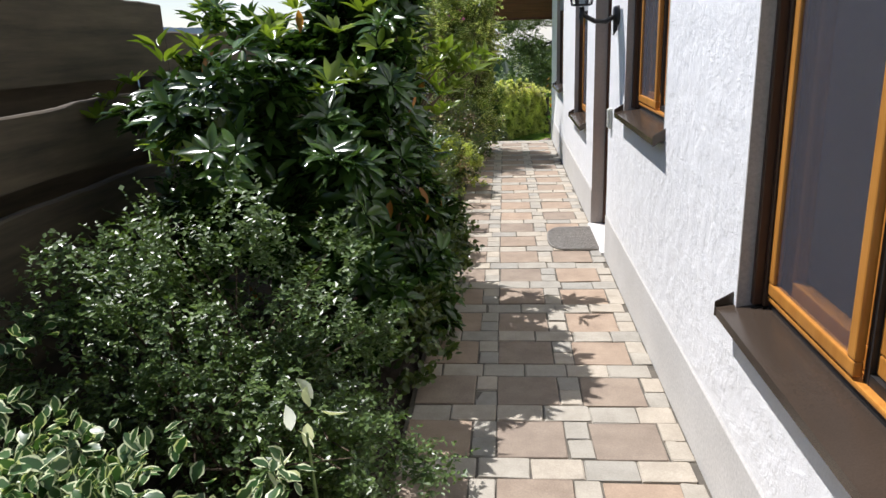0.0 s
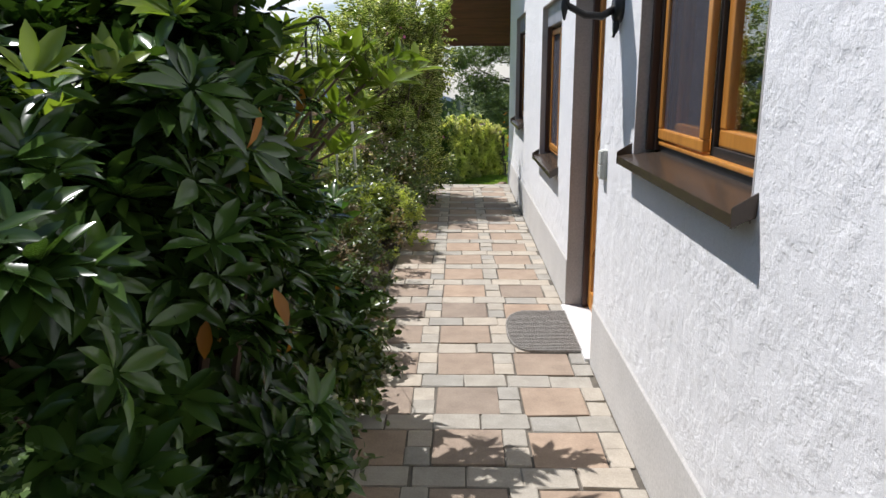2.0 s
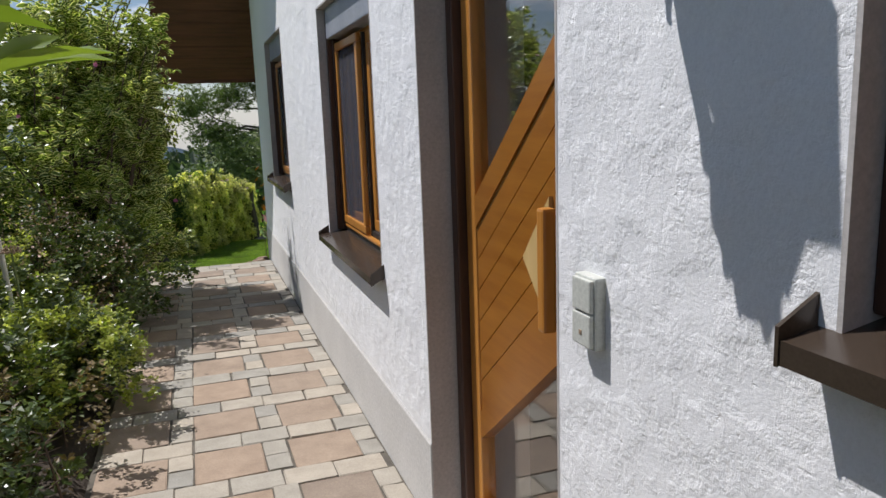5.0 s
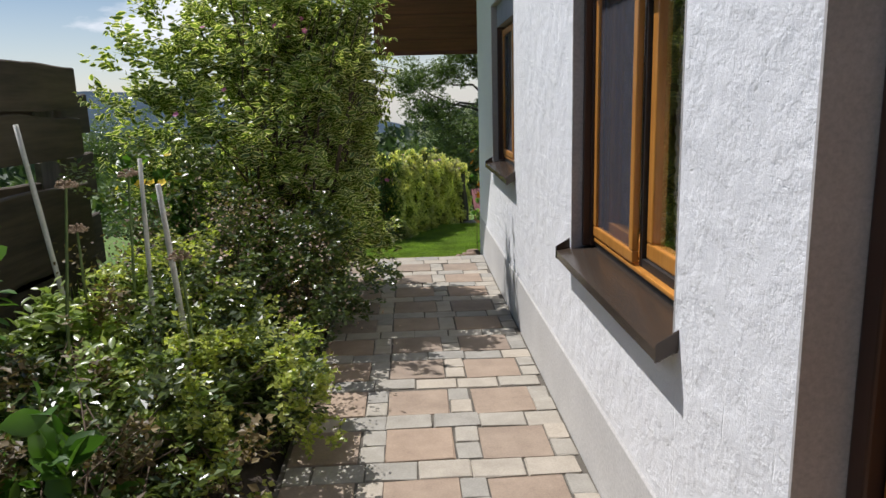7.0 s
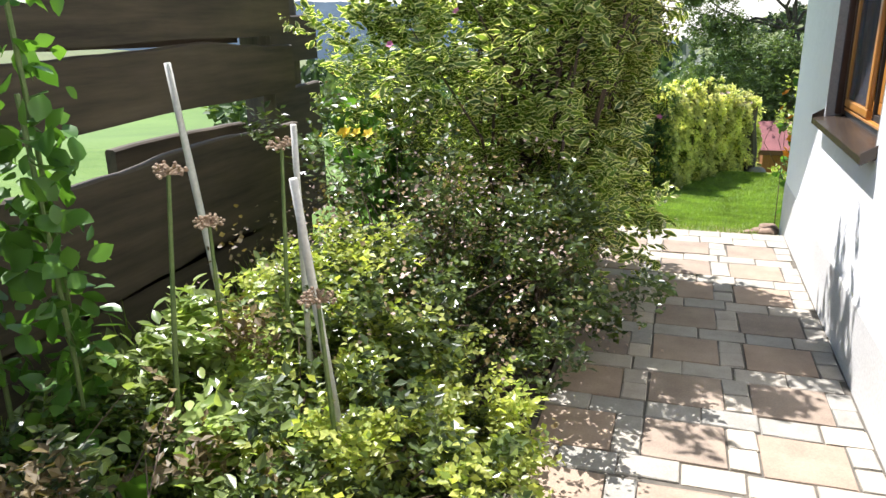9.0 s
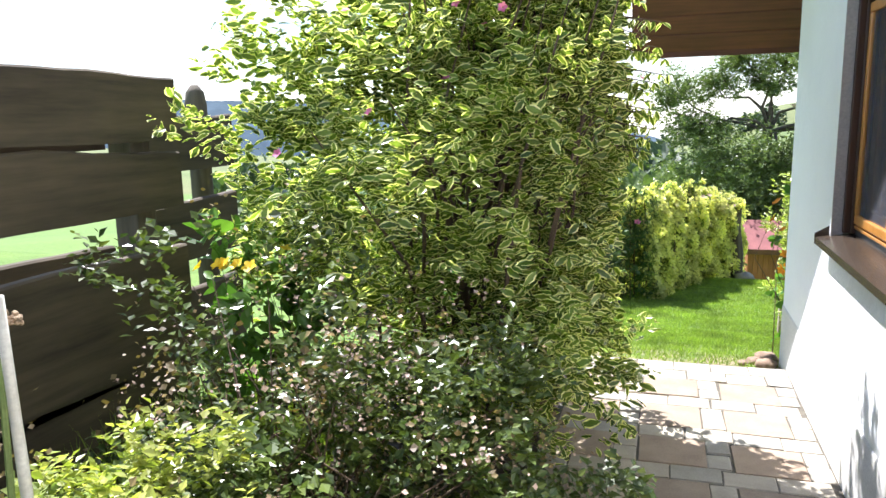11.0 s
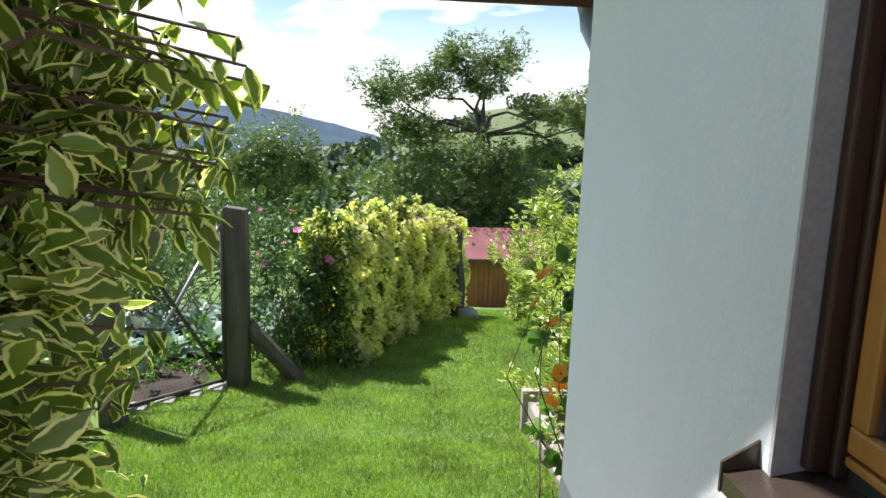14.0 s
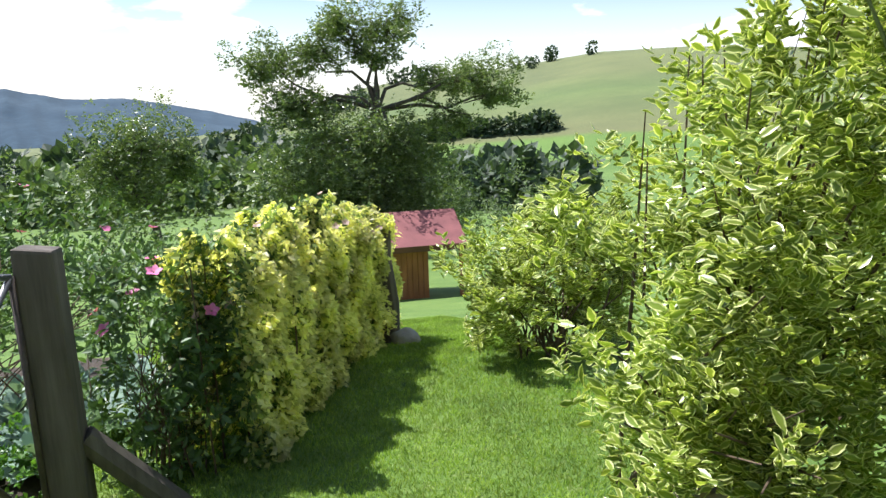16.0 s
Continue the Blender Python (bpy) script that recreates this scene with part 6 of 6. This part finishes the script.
rb_blobs = [(1.62, 13.5, 0.4, 0.55, 0.6, 0.7), (1.8, 13.7, 0.98, 0.5, 0.6, 0.6), (1.3, 13.15, 0.15, 0.34, 0.35, 0.42), (2.25, 13.5, 0.75, 0.7, 0.7, 0.9), (2.1, 13.4, 1.3, 0.5, 0.5, 0.45)]
shrub(81, "gold_edged_shrub", (1.85, 14.0, -0.4), "large shrub with yellow-edged leaves at the lawn edge", "shrub", rb_blobs, (1.9, 14.1, -0.5), 54, 0.013,
      [dict(name="foliage", n=46000, length=0.06, width=0.0125, material=WEIGELA_GOLD, depth=0.5, twig=6, up=0.35, floor_z=-0.12, lobes=0.26, rise=1.1, wild=0.8, hollow=0.48)])
rb2_blobs = [(1.95, 16.3, 0.0, 0.5, 0.5, 0.5), (2.5, 16.2, 0.05, 0.5, 0.5, 0.55), (1.65, 16.0, -0.1, 0.3, 0.3, 0.35)]
shrub(83, "gold_edged_shrub", (2.0, 16.3, -0.5), "smaller shrub with yellow-edged leaves on the lawn", "shrub", rb2_blobs, (2.0, 16.2, -0.6), 30, 0.01,
      [dict(name="foliage", n=18000, length=0.06, width=0.0125, material=WEIGELA_GOLD, depth=0.5, twig=6, up=0.35, floor_z=-0.5, rise=1.0, wild=0.8)])
nas_blobs = [(0.80, 11.93, 0.72, 0.10, 0.14, 0.3), (0.86, 11.95, 0.4, 0.12, 0.14, 0.3), (0.9, 11.95, 0.1, 0.12, 0.14, 0.2)]
shrub(85, "orange_flowers", (0.88, 11.95, -0.1), "climbing plant with orange blossoms beside the house corner", "flower", nas_blobs, (0.88, 11.95, -0.15), 14, 0.004,
      [dict(name="foliage", n=420, length=0.055, width=0.022, material=BROAD, depth=0.5, floor_z=-0.1),
       dict(single=True, n=14, size=0.035, material=ORANGE, low=0.45, label="orange blossom")])


def raised_bed():
    b = thing("raised_bed", (1.2, 12.9, -0.25), "raised bed edged with pale sawn boards", "planter")
    for x0, x1, y0, y1 in ((1.0, 1.10, 12.3, 13.0), (1.12, 1.32, 12.3, 12.98), (1.04, 1.14, 13.02, 13.5)):
        part("board", boxed(x0, x1, y0, y1, -0.5, -0.19, bevel=0.008), WOOD_BED, b)
    part("board", boxed(1.02, 1.9, 13.56, 13.62, -0.6, -0.15, bevel=0.008), WOOD_BED, b)


raised_bed()


def umbels():
    rng = np.random.default_rng(87)
    for i, (x, y, h) in enumerate(((0.975, 12.39, 1.57), (0.92, 12.35, 1.49), (0.845, 12.3, 1.47))):
        u = thing("umbel_stalk", (x, y, -0.2), "thin dry stalk with a flat seed head", "plant", "dry umbels at the house corner")
        bm = bmesh.new()
        top = Vector((x, y, h))
        tube(bm, [(x + 0.55, y + 0.1, -0.3), (x + 0.45, y + 0.08, 0.7), (x + 0.12, y + 0.02, h - 0.16), top], [0.004, 0.004, 0.0035, 0.002], 5)
        part("stalk", bm, STALK, u)
        bm = bmesh.new()
        for k in range(14):
            a, r = rng.uniform(0, 6.28), rng.uniform(0.008, 0.03)
            tip = top + Vector((r * math.cos(a), r * math.sin(a), 0.015 + rng.normal() * 0.003))
            tube(bm, [top, tip], 0.0008, 4, False)
            bmesh.ops.create_icosphere(bm, subdivisions=1, radius=0.0035, matrix=Matrix.Translation(tip))
        part("seed_head", bm, DRY_HEAD, u)


umbels()


# ---- trees ----
def tree(seed, name, x, y, z0, fork, clumps, leaf_n, leaf_len, material, trunk_r, label, limb_r=0.1):
    rng = np.random.default_rng(seed)
    t = thing(name, (x, y, z0), label, "tree")
    bm = bmesh.new()
    f = Vector(fork)
    tube(bm, [(x, y, z0 - 0.3), (x + 0.06, y, z0 + (f.z - z0) * 0.4), (f.x - 0.05, f.y, z0 + (f.z - z0) * 0.75), f], [trunk_r * 1.25, trunk_r, trunk_r * 0.85, trunk_r * 0.7], 9)
    part("trunk", bm, BARK, t)
    for c in clumps:
        e = Vector(c[:3])
        s = f if e.z > f.z - 1.2 else Vector((x, y, z0 + (f.z - z0) * 0.55))
        bm = bmesh.new()
        m = s.lerp(e, 0.5) + Vector((rng.normal() * 0.2, rng.normal() * 0.2, 0.18 * rng.normal()))
        q1 = s.lerp(m, 0.5) + Vector((rng.normal() * 0.14, rng.normal() * 0.1, 0.1 + 0.1 * rng.normal()))
        q2 = m.lerp(e, 0.5) + Vector((rng.normal() * 0.14, rng.normal() * 0.1, 0.12 * rng.normal()))
        tube(bm, [s, q1, m, q2, e], [limb_r, limb_r * 0.85, limb_r * 0.65, limb_r * 0.45, limb_r * 0.25], 7, False)
        for q in range(7):
            d = Vector(rng.normal(size=3)).normalized()
            tip = e + Vector((d.x * c[3], d.y * c[4], d.z * c[5])) * 0.9
            tube(bm, [m.lerp(e, rng.uniform(0.3, 1)), e.lerp(tip, 0.5) + Vector((0, 0, 0.05)), tip], [limb_r * 0.28, limb_r * 0.18, limb_r * 0.06], 5, False)
        part("limb", bm, BARK, t)
    leafy(rng, "crown", t, clumps, leaf_n, leaf_len, leaf_len * 0.27, material, "leaf4", depth=0.75, lobes=0.3, floor_z=z0, up=0.5, twig=5, loose=0.24, hollow=0.12)
    return t


apple = [(0.3, 30.6, 2.05, 0.95, 0.9, 0.5), (1.4, 30.7, 2.35, 0.8, 0.8, 0.45), (2.2, 30.6, 3.0, 0.75, 0.9, 0.55), (3.3, 30.5, 2.9, 0.8, 0.8, 0.5), (2.8, 30.4, 2.25, 0.7, 0.7, 0.4), (4.5, 30.6, 1.5, 0.75, 0.8, 0.4),
         (5.6, 30.5, 1.7, 0.95, 0.9, 0.5), (6.3, 30.5, 1.2, 0.7, 0.6, 0.35), (0.9, 30.3, 1.05, 0.95, 0.9, 0.5), (2.0, 30.0, 0.1, 1.4, 1.1, 0.85), (0.9, 30.0, -1.2, 1.4, 1.0, 1.2), (2.4, 29.8, -1.5, 1.3, 1.0, 1.3),
         (3.5, 29.9, -0.3, 1.1, 1.0, 0.9), (4.0, 30.0, -1.6, 1.2, 1.0, 1.1), (5.0, 30.3, 0.6, 0.8, 0.8, 0.4)]
tree(91, "apple_tree", 3.0, 30.6, -4.2, (3.0, 30.6, 0.85), apple, 95000, 0.09, TREE_LEAF, 0.13, "old apple tree with an open, spreading crown", 0.058)
tree(92, "fruit_tree", -3.8, 38.0, -5.0, (-3.8, 38.0, -2.5), [(-3.9, 38, -0.2, 1.3, 1.2, 1.3), (-5.1, 38, -0.8, 1.1, 1.0, 1.1), (-2.8, 38.3, -0.9, 0.9, 0.9, 1.2), (-4.3, 37.8, -1.8, 1.7, 1.2, 1.2)], 22000, 0.12, TREE_LEAF, 0.16, "rounded dark green fruit tree beyond the garden")
tree(93, "fruit_tree", -9.5, 32.0, -3.6, (-9.5, 32.0, -1.8), [(-9.5, 32, 0.0, 1.7, 1.3, 1.0), (-7.8, 32, -0.5, 1.4, 1.2, 1.0), (-11.3, 32, 0.0, 1.6, 1.3, 1.1)], 15000, 0.11, TREE_LEAF, 0.16, "broad fruit tree behind the kitchen garden")


def thicket(seed, name, blobs, n, length, material, label):
    rng = np.random.default_rng(seed)
    ob = thing(name, (blobs[0][0], blobs[0][1], far_z(blobs[0][0], blobs[0][1])), label, "bushes", kind="stuff")
    leafy(rng, "foliage", ob, blobs, n, length, length * 0.3, material, "leaf4", depth=0.6, lobes=0.3, floor_z=-60, up=0.5, twig=4, loose=0.25)
    return ob


rt = np.random.default_rng(95)
thicket(96, "wild_thicket", [(x, 27 + rt.uniform(-1.5, 3), -2.6 + rt.uniform(-0.3, 0.7), 1.1, 1.0, 1.2) for x in np.linspace(-11, 1.5, 15)], 24000, 0.1, FAR_LEAF, "tangled bushes at the garden's end")
thicket(97, "wild_thicket", [(x, 42 + rt.uniform(-2, 4), far_z(x, 42) + 1.3 + rt.uniform(-0.3, 0.8), 1.6, 1.5, 1.7) for x in np.linspace(3, 14, 10)], 22000, 0.14, FAR_LEAF, "round trees lower down the slope")


def far_woods(seed, name, spots, label, size, material=DARK_LEAF):
    rng = np.random.default_rng(seed)
    P, D, N, L = [], [], [], []
    for x, y in spots:
        z = far_z(x, y)
        h = size * rng.uniform(0.7, 1.3)
        k = 90
        u = unit(rng.normal(size=(k, 3)))
        P.append(np.array([x, y, z + h * 0.5]) + u * np.array([h * 0.42, h * 0.42, h * 0.55]) * rng.uniform(0.5, 1.0, (k, 1)))
        D.append(u + rng.normal(size=(k, 3)) * 0.5)
        N.append(u + np.array([0, 0, 0.6]))
        L.append(np.full(k, h * 0.28))
    L = np.concatenate(L)
    ob = leaves(name, None, np.concatenate(P), np.concatenate(D), np.concatenate(N), L, L * 0.4, material, "leaf4")
    return tagged(ob, label, "woods", kind="stuff")


def polar(az, r):
    return 0.2 + r * math.sin(radians(az)), 12 + r * math.cos(radians(az))


rw = np.random.default_rng(99)
spots = [polar(a + rw.normal() * 0.2, 312 + rw.normal() * 2.5) for a in np.linspace(10.5, 22.5, 52)]
far_woods(101, "tree_belt", spots, "dark belt of trees across the meadow", 6.5)
far_woods(106, "slope_trees", [polar(a + rw.normal() * 0.5, 82 + rw.normal() * 7) for a in np.linspace(11.5, 24, 16)], "rounded dark trees below the bright field", 5.5)
far_woods(102, "ridge_trees", [polar(a, 600 + rw.normal() * 10) for a in (20.2, 20.5, 21.8, 22.0, 25.0, 9.8, 10.4, 10.9, 11.6, 12.2, 20.8)], "single trees on the hill top", 9.0)
far_woods(103, "valley_woods", [polar(a + rw.normal() * 0.4, 230 + rw.normal() * 30) for a in np.linspace(-34, 6, 90)], "woods in the valley", 11.0)
far_woods(104, "valley_woods", [polar(a + rw.normal() * 0.4, 110 + rw.normal() * 12) for a in np.linspace(-36, 16, 70)], "leafy trees on the slope below the garden", 6.0, FAR_LEAF)
far_woods(105, "field_trees", [polar(a + rw.normal() * 0.3, 470 + rw.normal() * 20) for a in np.linspace(-4, 8, 36)], "hedge of trees between the fields", 8.0)

# ---- paving, piece by piece ----
build_path()
